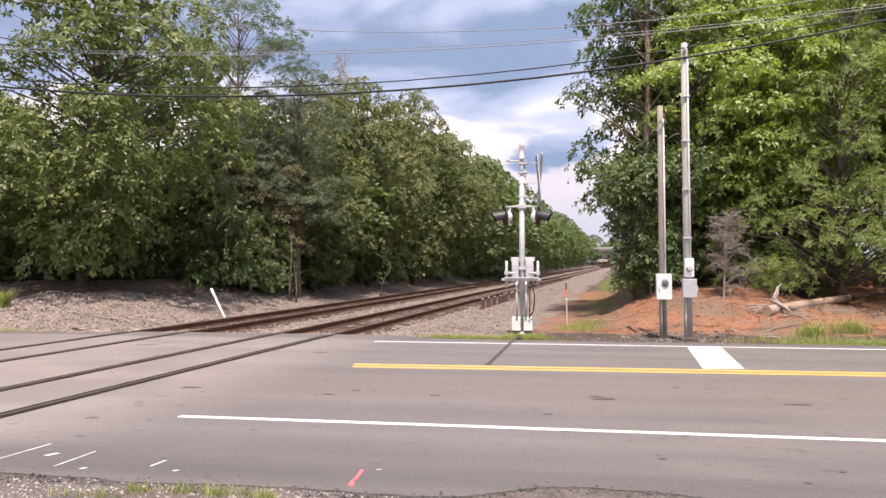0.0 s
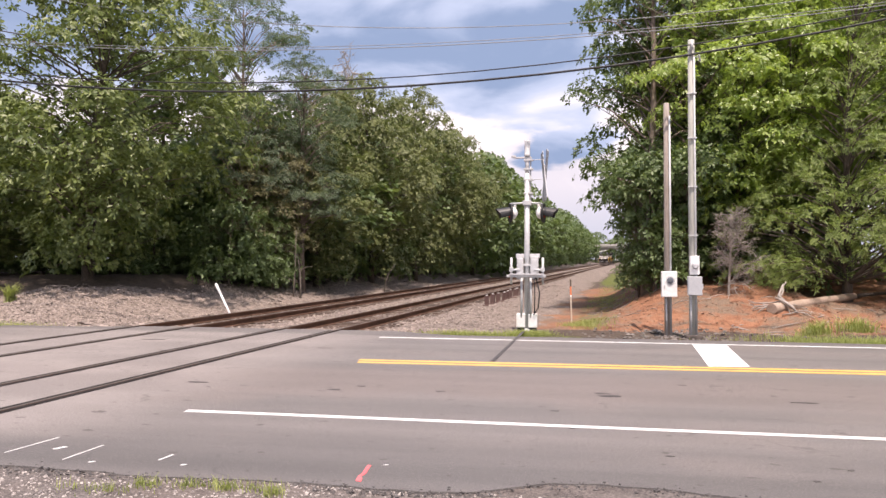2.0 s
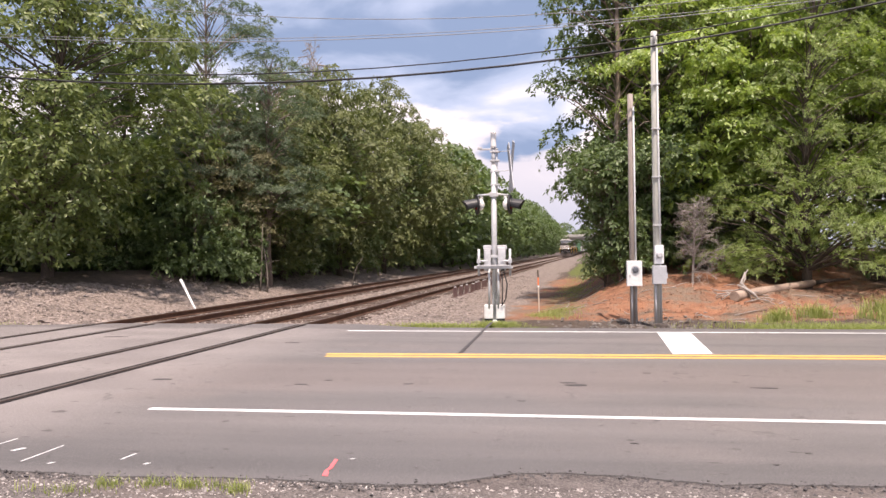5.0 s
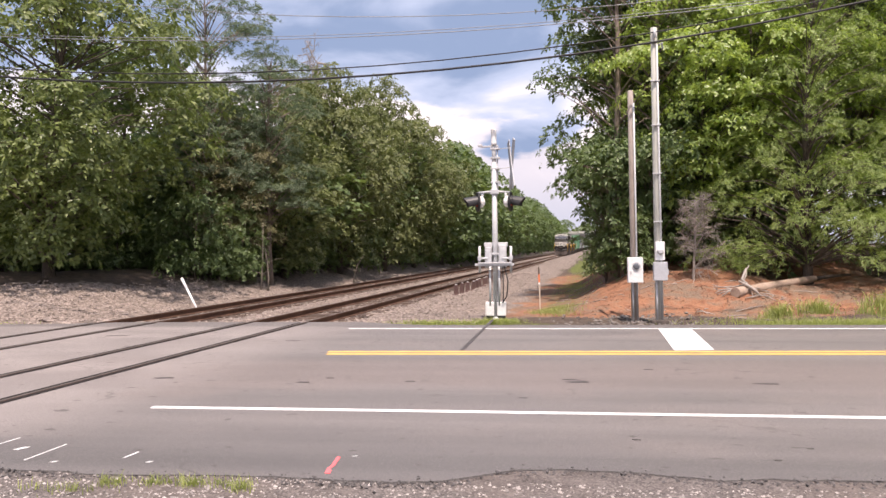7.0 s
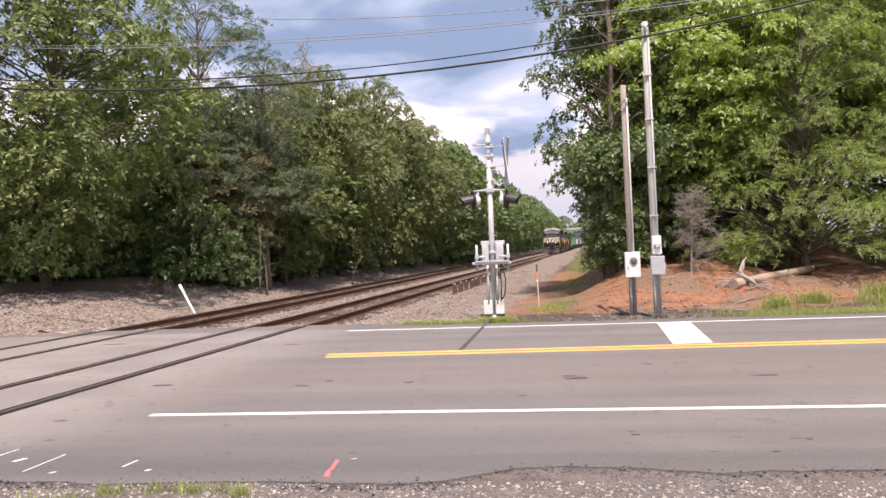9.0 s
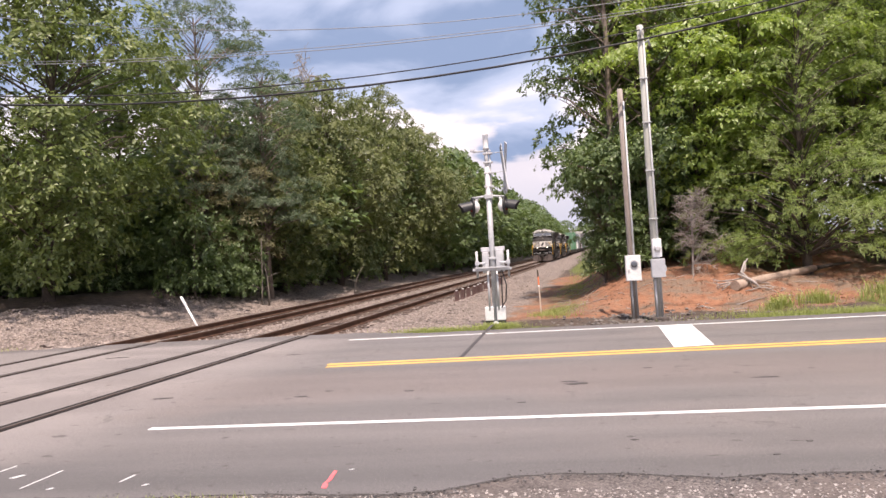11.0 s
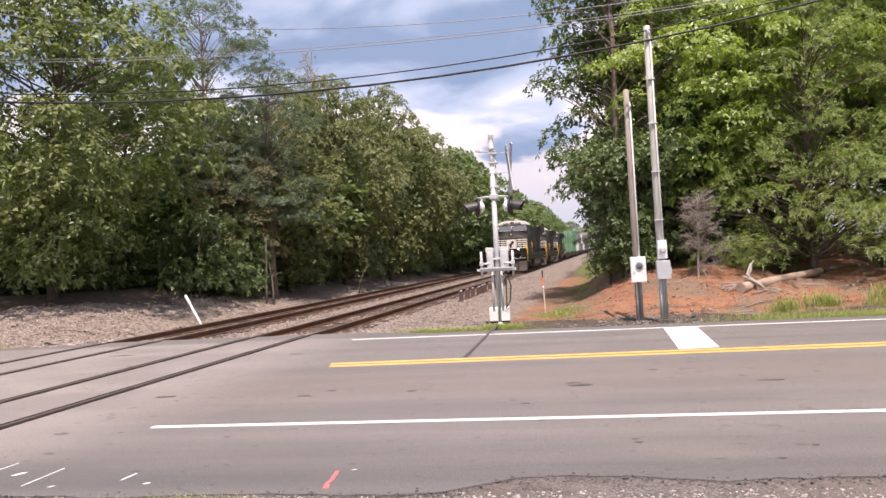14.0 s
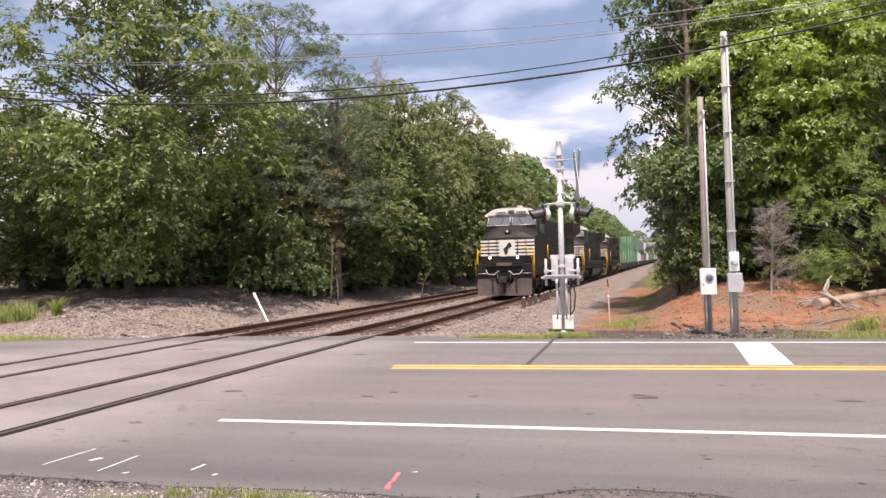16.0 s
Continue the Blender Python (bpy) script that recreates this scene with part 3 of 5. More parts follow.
M_STAIN = material("tar_stain", (0.035, 0.03, 0.03), (0.08, 0.07, 0.068), 0.6, 4.0, 60, 0.3, 0.004)
for i, (x, y, rx, ry) in enumerate(((-5.48, 10.24, 0.16, 0.05), (-3.29, 10.0, 0.10, 0.04), (-1.79, 10.15, 0.07, 0.04), (0.50, 10.22, 0.17, 0.06), (0.42, 10.40, 0.10, 0.04),
                                    (2.96, 10.2, 0.15, 0.04), (-3.0, 10.35, 0.06, 0.03), (1.6, 11.3, 0.06, 0.03), (-0.2, 9.1, 0.05, 0.02), (0.9, 7.2, 0.035, 0.02),
                                    (2.4, 7.0, 0.03, 0.02), (-7.9, 13.6, 0.2, 0.05), (-9.3, 15.4, 0.25, 0.06), (-5.0, 14.6, 0.14, 0.04), (0.0, 8.2, 0.04, 0.02), (2.0, 6.6, 0.03, 0.02))):
    paint("tar_stain", blob(x, y, rx, ry, i + 1), M_STAIN, "small dark tar stain on the asphalt")

def build_track(centre, name_label):
    """Two rails on ties; flush in the road."""
    y0, y1 = -60.0, 760.0
    top = empty("railway_track", name_label, "railway track", "tracks over the road", pose(centre(0), 0, 0, 0, 0, TURN), "structure")
    ln = math.sqrt(1 + SLOPE ** 2)
    for s in (-0.755, 0.755):
        bm = B()
        prism(bm, [(s - 0.07, -0.17), (s + 0.07, -0.17), (s + 0.07, -0.15), (s + 0.012, -0.13), (s + 0.012, -0.04), (s + 0.036, -0.03), (s + 0.036, 0.010),
                   (s - 0.036, 0.010), (s - 0.036, -0.03), (s - 0.012, -0.04), (s - 0.012, -0.13), (s - 0.07, -0.15)], 1, y0 * ln, y1 * ln)
        rail = part("rail", bm, M_RAIL, top, "rust-brown steel rail")
        bm = B()
        prism(bm, [(s - 0.030, 0.008), (s + 0.030, 0.008), (s + 0.026, 0.015), (s - 0.026, 0.015)], 1, y0 * ln, y1 * ln)
        part("rail_head", bm, M_RAILTOP, rail, "worn bright running surface")
        bm = B()
        prism(bm, [(s - 0.13, -0.02), (s + 0.13, -0.02), (s + 0.13, 0.0075), (s - 0.13, 0.0075)], 1, 5.6 * ln, 18.25 * ln)
        part("flangeway", bm, M_RUBBER, top, "dark rubber flangeway beside the rail")
    bm = B()
    box(bm, -1.3, 1.3, -0.11, 0.11, -0.30, -0.165, 0.012)
    me = mesh_of("tie", bm, M_TIE)
    for k in range(150):
        share("tie", me, top, pose(random.uniform(-0.05, 0.05), 18.7 + k * 0.53, random.uniform(-0.012, 0.008), 0, 0, random.uniform(-1.2, 1.2)))
    return top


build_track(near_track, "near railway track with rusty rails on wooden ties")
build_track(far_track, "far railway track with rusty rails on wooden ties")


def stone_field(name, spots, size, mat, label, category):
    """Many small angular stones in one mesh."""
    verts, faces = [], []
    base = [(1, 0, 0), (-1, 0, 0), (0, 1, 0), (0, -1, 0), (0, 0, 1), (0, 0, -0.6)]
    tri = [(0, 2, 4), (2, 1, 4), (1, 3, 4), (3, 0, 4), (2, 0, 5), (1, 2, 5), (3, 1, 5), (0, 3, 5)]
    for x, y, z in spots:
        s = size * random.uniform(0.5, 1.4)
        q = Euler((random.uniform(-0.6, 0.6), random.uniform(-0.6, 0.6), random.uniform(0, 6.3))).to_matrix()
        k = len(verts)
        sx, sy, sz = random.uniform(0.7, 1.3) * s, random.uniform(0.7, 1.3) * s, random.uniform(0.5, 1.0) * s
        for b in base:
            v = q @ Vector((b[0] * sx, b[1] * sy, b[2] * sz))
            verts.append((x + v.x, y + v.y, z + v.z))
        faces += [tuple(k + i for i in t) for t in tri]
    return tagged(new(name, pydata(name, verts, faces, mat)), label, category, kind="stuff")


spots = []
while len(spots) < 16000:
    y = 18.1 + 40 * random.random() ** 1.7
    u = random.uniform(-9.6, 5.2)
    x = near_track(y) + u
    if min(abs(abs(u) - 0.755), abs(abs(u + 4.0) - 0.755)) < 0.1:
        continue
    if u > 3.0 and random.random() < (u - 3) / 2.2:
        continue
    spots.append((x, y, height(x, y) + (0.0 if abs(u) > 1.3 and abs(u + 4) > 1.3 else 0.01)))
while len(spots) < 22000:
    x, y = random.uniform(-19, -10.5), 18.2 + 8 * random.random() ** 1.3
    if x - near_track(y) < -9.5 + 1.0 * random.random() and (y < 22 + 3 * random.random() or x > -15):
        spots.append((x, y, height(x, y)))
stone_field("ballast", spots, 0.042, M_STONE, "loose pinkish-grey ballast stones round the tracks", "ballast")
spots = []
while len(spots) < 1700:
    x = random.uniform(-8, 6)
    y = ROAD_NEAR - 0.05 + 0.30 * smooth((x + 0.9) / 0.8) + 0.16 * noise.noise((x * 0.9, 1.3, 0)) + random.gauss(-0.03, 0.07)
    spots.append((x, y, 0.0 if random.random() < 0.25 else -0.012))
stone_field("asphalt_crumbs", spots, 0.014, material("asphalt_crumb", (0.045, 0.042, 0.042), (0.14, 0.13, 0.128), 0.9, 3, 40, 0.3, 0.004, per="island"), "dark asphalt crumbs along the broken road edge", "crumbs")
spots = []
while len(spots) < 15000:
    x, y = random.uniform(-8, 7), 5.9 - 2.2 * random.random()
    spots.append((x, y - 0.05, height(x, y - 0.05)))
stone_field("shoulder_pebbles", spots, 0.0125, M_PEBBLE, "small grey pebbles on the road shoulder", "pebbles")
spots = [(x, y, height(x, y)) for x, y in ((random.uniform(-7, 5.5), random.uniform(4.6, 5.75)) for _ in range(170))]
stone_field("shoulder_stones", spots, 0.026, M_PEBBLE, "scattered pale stones on the road shoulder", "stones")
spots = [(x, y, height(x, y)) for x, y in ((random.gauss(2.7, 0.9), random.uniform(18.3, 21)) for _ in range(420))]
stone_field("rubble", spots, 0.05, material("rubble_dark", (0.07, 0.062, 0.057), (0.22, 0.195, 0.175), 0.9, 3, 30, 0.4, 0.01, per="island"), "dark broken stones round the pole feet", "rubble")
spots = [(x, y, height(x, y)) for x, y in ((random.uniform(1.5, 12), random.uniform(20.4, 27)) for _ in range(4200))]
stone_field("clay_clods", spots, 0.026, M_CLAY, "loose red clay clods on the bank", "clods")
spots = [(x, y, height(x, y)) for x, y in ((random.gauss(-13.2, 1.3), random.gauss(18.9, 0.4)) for _ in range(30))]
stone_field("pale_stones", spots, 0.14, M_STONE, "pale stones beside the road", "stones")


# ---- plants ----
def rosettes(name, centres, axes, size, per, mat, rng, ratio=0.42, open_=0.9, droop=0.3):
    """Whorls of folded pointed leaves: each whorl opens round its axis and droops; every leaf is an island."""
    p, ax = np.repeat(np.asarray(centres, float), per, axis=0), np.repeat(np.asarray(axes, float), per, axis=0)
    n = len(p)
    ax = ax + rng.normal(0, 0.18, (n, 3))
    ax /= np.linalg.norm(ax, axis=1, keepdims=True)
    t1 = np.cross(ax, np.array([0.31, 0.62, 0.72]))
    t1 /= np.linalg.norm(t1, axis=1, keepdims=True) + 1e-9
    t2 = np.cross(ax, t1)
    a = np.tile(np.arange(per) * 2 * np.pi / per, n // per) + np.repeat(rng.uniform(0, 6.3, n // per), per) + rng.normal(0, 0.3, n)
    d = (t1 * np.cos(a)[:, None] + t2 * np.sin(a)[:, None]) * open_ + ax * rng.uniform(0.05, 0.7, (n, 1)) - np.array([0, 0, 1.0]) * droop * rng.uniform(0.3, 1.7, (n, 1))
    d /= np.linalg.norm(d, axis=1, keepdims=True) + 1e-9
    up = ax - d * np.sum(ax * d, axis=1, keepdims=True) + rng.normal(0, 0.28, (n, 3))
    s = np.cross(d, up)
    s /= np.linalg.norm(s, axis=1, keepdims=True) + 1e-9
    up = np.cross(s, d)
    ln = size * rng.uniform(0.6, 1.35, (n, 1))
    b = p + d * ln * 0.12 + rng.normal(0, 0.16, (n, 3)) * size
    w = ln * ratio * 0.5
    v = np.stack([b, b + d * ln * 0.5 + s * w + up * ln * 0.05, b + d * ln - np.array([0, 0, 1.0]) * ln * 0.12, b + d * ln * 0.5 - s * w + up * ln * 0.05], 1).reshape(-1, 3)
    me = bpy.data.meshes.new(name)
    me.vertices.add(4 * n)
    me.vertices.foreach_set("co", v.ravel())
    me.loops.add(6 * n)
    k = np.arange(n)[:, None] * 4
    me.loops.foreach_set("vertex_index", (k + np.array([0, 1, 2, 0, 2, 3])).ravel().astype(np.int32))
    me.polygons.add(2 * n)
    me.polygons.foreach_set("loop_start", (np.arange(2 * n) * 3).astype(np.int32))
    me.update(calc_edges=True)
    me.validate()
    me.materials.append(mat)
    return me


def profile(t, shape):
    """The crown's half width at height t (0 to 1), from (t, width) pairs."""
    for (a, p), (b, q) in zip(shape, shape[1:]):
        if t <= b:
            return p + (q - p) * smooth((t - a) / (b - a))
    return shape[-1][1]


ROUND = ((0.0, 0.42), (0.14, 0.68), (0.3, 0.96), (0.5, 1.0), (0.7, 0.95), (0.88, 0.74), (1.0, 0.3))
HIGH = ((0.0, 0.35), (0.3, 0.8), (0.6, 1.0), (0.85, 0.75), (1.0, 0.2))
CONE = ((0.0, 0.95), (0.15, 1.0), (0.5, 0.84), (0.8, 0.52), (1.0, 0.06))
BUSH = ((0.0, 0.8), (0.3, 1.0), (0.7, 0.8), (1.0, 0.2))


def leafy_tree(seed, tall, spread, base, clumps, dense, size, mat, bark=M_BARK, trunk_r=0.2, label="", shape=ROUND, lump=(0.75, 1.45), flat=0.6,
               per=7, ratio=0.42, droop=0.3, inner=0.25, bare=None, name="tree", kind="tree", hang=0.2, open_=0.9, lean=0.25, gap=0.42):
    """A tree: tapered trunk, limbs and a crown of domed clumps, each clad in whorls of leaves, with dark gaps between.
    bare: (direction, half angle, from, to): a side on which the trunk stands free of leaves."""
    rng = np.random.RandomState(seed)
    top = empty(name, label, kind, "woods by the railway")
    bm, limbs = B(), B()
    bend = rng.normal(0, lean, 2)
    axis = [Vector((bend[0] * t * t * 2 + 0.12 * math.sin(t * 5 + seed) * tall / 14, bend[1] * t * t * 2, tall * 0.94 * t)) for t in np.linspace(0, 1, 10)]
    tube(bm, [a - Vector((0, 0, 0.4 if i == 0 else 0)) for i, a in enumerate(axis)], [trunk_r * (1.3 if i == 0 else 1) * (1 - 0.9 * i / 9) for i in range(10)], 9)
    made, cs, rs = [], [], []
    tries = 0
    while len(made) < clumps and tries < clumps * 40:
        tries += 1
        t = rng.uniform(0, 1)
        z = base + (tall - base) * t
        wide = spread * profile(t, shape) * (1 + 0.22 * math.sin(seed + 7 * t))
        a = rng.uniform(0, math.tau)
        wide *= 1 + 0.25 * noise.noise((math.cos(a) * 1.3, math.sin(a) * 1.3, z * 0.25 + seed))
        r = wide * (rng.uniform(0.74, 1.0) if rng.uniform() > inner else rng.uniform(0.1, 0.7))
        if bare and bare[2] < z < bare[3] and abs((a - bare[0] + math.pi) % math.tau - math.pi) < bare[1]:
            continue
        f = z / tall
        c = Vector((r * math.cos(a) + bend[0] * 2 * f * f, r * math.sin(a) + bend[1] * 2 * f * f, z))
        rad = rng.uniform(*lump) * (1 - 0.35 * t)
        if any((c - q).length < gap * (rad + e) for q, e in made) and tries < clumps * 30:
            continue
        made.append((c, rad))
        h = min(0.97, max(0.06, f / 0.94 - rng.uniform(0.05, 0.16)))
        i = min(8, int(h * 9))
        s = axis[i].lerp(axis[i + 1], min(1.0, h * 9 - i))
        mid = s.lerp(c, 0.55) + Vector((0, 0, 0.10 * r))
        lr = trunk_r * 0.30 * (1 - 0.6 * t)
        tube(limbs, [s, mid, c - Vector((0, 0, rad * flat * 0.3))], [lr, lr * 0.6, lr * 0.2], 5, False)
        out = np.array([math.cos(a), math.sin(a), 0.0])
        m = max(8, int(dense * rad * rad))
        g = rng.normal(0, 1, (m, 3))
        g /= np.linalg.norm(g, axis=1, keepdims=True)
        g[:, 2] = np.where(g[:, 2] < -0.25, -g[:, 2], g[:, 2])
        q = g * (rng.uniform(0.72, 1.06, m) * (1 + 0.3 * np.sin(g[:, 0] * 4 + seed) * np.sin(g[:, 1] * 5)))[:, None] * rad * np.array([1.1, 1.1, flat])
        reach = q @ out
        q[:, 2] -= hang * np.maximum(reach, -0.3) + 0.12 * (q[:, 0] ** 2 + q[:, 1] ** 2) / rad
        tube(limbs, [c - Vector((0, 0, rad * flat * 0.3)), c + Vector(q[rng.randint(m)])], [lr * 0.25, lr * 0.08], 3, False)
        n_ = g * np.array([1, 1, 0.8]) + out * 0.35 + np.array([0, 0, 0.35])
        cs.append(q + np.array(c)), rs.append(n_ / (np.linalg.norm(n_, axis=1, keepdims=True) + 1e-9))
    part("trunk", bm, bark, top)
    tagged(part("branchwork", limbs, bark, top), kind="stuff")
    crown = new("crown", rosettes("crown", np.concatenate(cs), np.concatenate(rs), size, per, mat, rng, ratio, open_, droop))
    crown.parent = top
    return top


def at(x, y, turn=0.0, s=1.0, sz=None, dz=0.0):
    return pose(x, y, height(x, y) + dz, 0, 0, turn) @ Matrix.Diagonal((s, s, sz or s, 1))


def plant(proto, spots):
    """Copies stand on all spots but the first, which takes the thing itself."""
    for x, y, turn, s, sz in spots[1:]:
        copy_thing(proto, at(x, y, turn, s, sz))
    x, y, turn, s, sz = spots[0]
    proto.matrix_basis = at(x, y, turn, s, sz)


T_A = leafy_tree(11, 15.6, 4.8, 0.7, 165, 46, 0.205, M_LEAFM, label="tall broad-leaved tree in full dark green leaf", lump=(0.9, 1.6), flat=0.82, ratio=0.46, gap=0.37)
T_B = leafy_tree(23, 13.0, 4.1, 0.6, 112, 36, 0.235, M_LEAF2, label="broad-leaved tree with dense olive-green crown", lump=(0.85, 1.55), flat=0.8, ratio=0.5)
T_C = leafy_tree(37, 16.0, 3.8, 3.6, 92, 42, 0.19, M_LEAFY, M_BARKRED, 0.22, "tall tree with high olive-green crown behind the poles", HIGH, (0.8, 1.5), ratio=0.5)
T_E = leafy_tree(43, 17.0, 2.5, 2.4, 104, 62, 0.17, M_LEAF, M_BARKRED, 0.19, "tall tree with bare reddish trunk at the wood's edge", ((0.0, 0.62), (0.2, 1.0), (0.6, 0.9), (1.0, 0.4)),
                 (0.6, 1.1), bare=(math.radians(-98), 1.3, 4.6, 15.0), lean=0.1, ratio=0.5)
T_Y = leafy_tree(41, 10.5, 2.9, 2.4, 80, 64, 0.165, M_LEAFY, trunk_r=0.1, label="young tree with bright yellow-green leaves", lump=(0.65, 1.15), flat=0.5, ratio=0.48)
T_N = leafy_tree(59, 4.6, 1.05, 0.3, 34, 70, 0.15, M_LEAF, trunk_r=0.05, label="narrow dark green shrub at the wood's edge", shape=BUSH, lump=(0.4, 0.65), name="shrub", kind="shrub")
T_S = leafy_tree(53, 4.2, 2.1, 0.2, 40, 34, 0.20, M_LEAF, trunk_r=0.06, label="dense dark green shrub at the wood's edge", shape=BUSH, lump=(0.55, 1.0), name="shrub", kind="shrub", ratio=0.5)
T_FAR = leafy_tree(67, 13.0, 4.3, 0.4, 78, 6.4, 0.50, M_LEAF, label="distant broad-leaved tree in the wood along the railway", lump=(1.1, 2.0), ratio=0.65, per=6)
T_P = leafy_tree(71, 14.0, 3.0, 4.4, 110, 56, 0.18, M_NEEDLE, M_BARKRED, 0.2, "tall pine with sparse layered grey-green branches", ((0.0, 0.8), (0.3, 1.0), (0.8, 0.85), (1.0, 0.4)),
                 (0.65, 1.15), 0.24, 9, 0.2, -0.1, 0.4, name="conifer", kind="conifer", hang=0.05, lean=0.15)
T_D = leafy_tree(83, 11.0, 3.2, 0.7, 190, 76, 0.12, M_CEDAR, M_BARK, 0.16, "evergreen with drooping feathery green sprays", CONE, (0.45, 0.85), 0.36, 11, 0.22, 0.25, 0.3,
                 name="conifer", kind="conifer", hang=0.5, gap=0.34)
T_O = leafy_tree(91, 8.0, 1.7, 1.9, 56, 60, 0.17, M_DRY, M_BARK, 0.1, "thin brownish evergreen with dying lower branches", CONE, (0.55, 0.9), 0.28, 8, 0.26, 0.2, 0.3, name="conifer", kind="conifer", hang=0.35)

# wood beyond the far track
plant(T_A, [(-18.3, 25.9, 20, 1.0, 1.0)])
plant(T_B, [(-25.2, 28.0, 0, 0.9, 0.60), (-11.8, 56, 250, 0.95, 1.1), (-12.9, 47, 200, 0.9, 1.0), (-10.9, 65, 20, 0.95, 1.0), (-15.2, 43.5, 110, 0.8, 0.9), (-17.2, 54, 60, 1.0, 0.8), (-13.6, 38.5, 310, 0.72, 0.62), (-29.5, 33, 60, 1.0, 0.7)])
plant(T_P, [(-15.6, 34.0, 0, 1.0, 1.0), (-13.4, 35.6, 80, 0.85, 0.84), (13.5, 33, 30, 1.1, 1.1)])
plant(T_O, [(-14.1, 34.6, 0, 1.0, 1.0), (-15.6, 33.6, 120, 1.0, 0.8)])
far_spots = []
for k in range(20):
    y = 84 * 1.067 ** k
    far_spots.append((-16.6 + SLOPE * y + random.uniform(-0.8, 0.6), y, random.uniform(0, 360), random.uniform(0.95, 1.2), random.uniform(0.82, 1.02)))
    if k % 2:
        far_spots.append((-24.0 + SLOPE * y + random.uniform(-1, 1), y + 4, random.uniform(0, 360), random.uniform(1.1, 1.3), random.uniform(0.95, 1.12)))
for k in range(13):
    y = 48 + k * 19
    far_spots.append((7.2 + SLOPE * y + random.uniform(-0.5, 0.8), y, random.uniform(0, 360), random.uniform(0.9, 1.1), random.uniform(0.95, 1.2)))
for k in range(10):
    far_spots.append((-31 + k * 1.7, 42 + 4 * (k % 3), k * 50, 1.0, 0.6))
for k in range(9):
    far_spots.append((9.5 + k * 4.2, 38 + 4 * (k % 2), k * 70, 1.1, 1.25))
for k in range(10):
    far_spots.append((-10 + k * 12 + random.uniform(-2, 2), 338 + 12 * (k % 2), k * 37, 1.4, 1.05))
far_spots += [(-21.5, 36.0, 75, 1.0, 0.9), (-16.5, 38.0, 190, 0.8, 0.72), (-27.0, 35.5, 30, 0.9, 0.5), (-22.0, 40.0, 90, 0.9, 0.5), (-24.5, 33.0, 170, 0.7, 0.42), (-9.8, 76, 40, 1.05, 0.95), (-16.8, 50, 10, 0.95, 0.86), (-14.2, 58, 70, 1.0, 0.92), (-12.6, 69, 150, 1.0, 0.98), (-18.5, 41, 200, 0.8, 0.75)]
plant(T_FAR, far_spots)
# wood on the bank behind the poles
plant(T_E, [(2.95, 28.4, 0, 0.92, 1.0), (4.4, 28.4, 12, 0.9, 1.0), (3.4, 33.0, 220, 1.05, 1.05)])
plant(T_N, [(3.05, 27.4, 0, 1.0, 1.0), (2.5, 27.9, 30, 0.75, 0.6), (3.5, 27.2, 80, 0.7, 0.55), (2.75, 30.3, 90, 0.9, 0.95), (3.9, 27.8, 200, 1.0, 1.1), (3.6, 34.0, 40, 1.2, 1.3), (4.6, 39.0, 140, 1.3, 1.3)])
plant(T_C, [(6.2, 31.5, 120, 1.0, 1.1), (10.0, 31.0, 200, 1.1, 1.1), (14.5, 29.5, 40, 1.1, 1.1)])
plant(T_Y, [(6.2, 28.4, 0, 1.0, 1.0), (8.1, 29.0, 90, 1.0, 1.08), (4.6, 30.0, 200, 0.8, 0.95)])
shrubs = [(4.4, 29.9, 0, 0.9, 1.0), (6.6, 29.4, 40, 1.0, 0.9), (9.0, 29.2, 80, 1.1, 1.1), (5.2, 34, 10, 1.0, 1.2), (6.0, 40, 70, 1.0, 1.3), (7.0, 47, 70, 1.1, 1.4)]
for k in range(13):
    y = 30.4 + k * 0.2
    shrubs.append((-26.5 + k * 1.05, y + random.uniform(-0.2, 0.7), k * 57, random.uniform(0.5, 0.75), random.uniform(0.4, 0.75)))
for k in range(18):
    y = 31 + k * 3.2
    shrubs.append((-17.2 + SLOPE * y + random.uniform(-0.6, 0.3), y, k * 81, random.uniform(0.65, 1.0), random.uniform(0.7, 1.1)))
plant(T_S, shrubs)
plant(T_D, [(9.0, 26.4, 0, 0.95, 1.05), (13.2, 26.0, 100, 1.1, 1.05), (7.05, 26.0, 310, 0.26, 0.17)])


def build_dead_tree(seed, m, label, category):
    rng = random.Random(seed)
    bm = B()

    def grow(p, d, ln, r, level):
        q = p + d * ln
        tube(bm, [p, p.lerp(q, 0.5) + Vector((rng.uniform(-1, 1), rng.uniform(-1, 1), 0)) * ln * 0.06, q], [r, r * 0.8, r * 0.55], 5 if level < 2 else 3, False)
        if level == 4:
            return
        for k in range((38, 6, 4, 3)[level]):
            f = rng.uniform(0.14 if level == 0 else 0.3, 1.0)
            e = (d * 0.5 + Vector((rng.uniform(-1, 1), rng.uniform(-1, 1), rng.uniform(-0.65, 0.5)))).normalized()
            grow(p.lerp(q, f), e, ln * (rng.uniform(0.20, 0.34) * (1.2 - 0.75 * f) if level == 0 else rng.uniform(0.45, 0.7)), r * (0.34 if level == 0 else 0.55), level + 1)
    grow(Vector((0, 0, -0.1)), Vector((0.03, 0, 1)), 2.6, 0.042, 0)
    ob = part("dead_" + category, bm, M_DEAD)
    ob.matrix_basis = m
    return tagged(ob, label, category)


build_dead_tree(5, at(5.05, 25.0, 0, 1.05), "bare grey leafless shrub on the clay bank", "shrub")
build_dead_tree(9, at(-15.7, 51.5, 0, 2.6, 5.7), "bare grey dead tree standing above the wood", "tree")


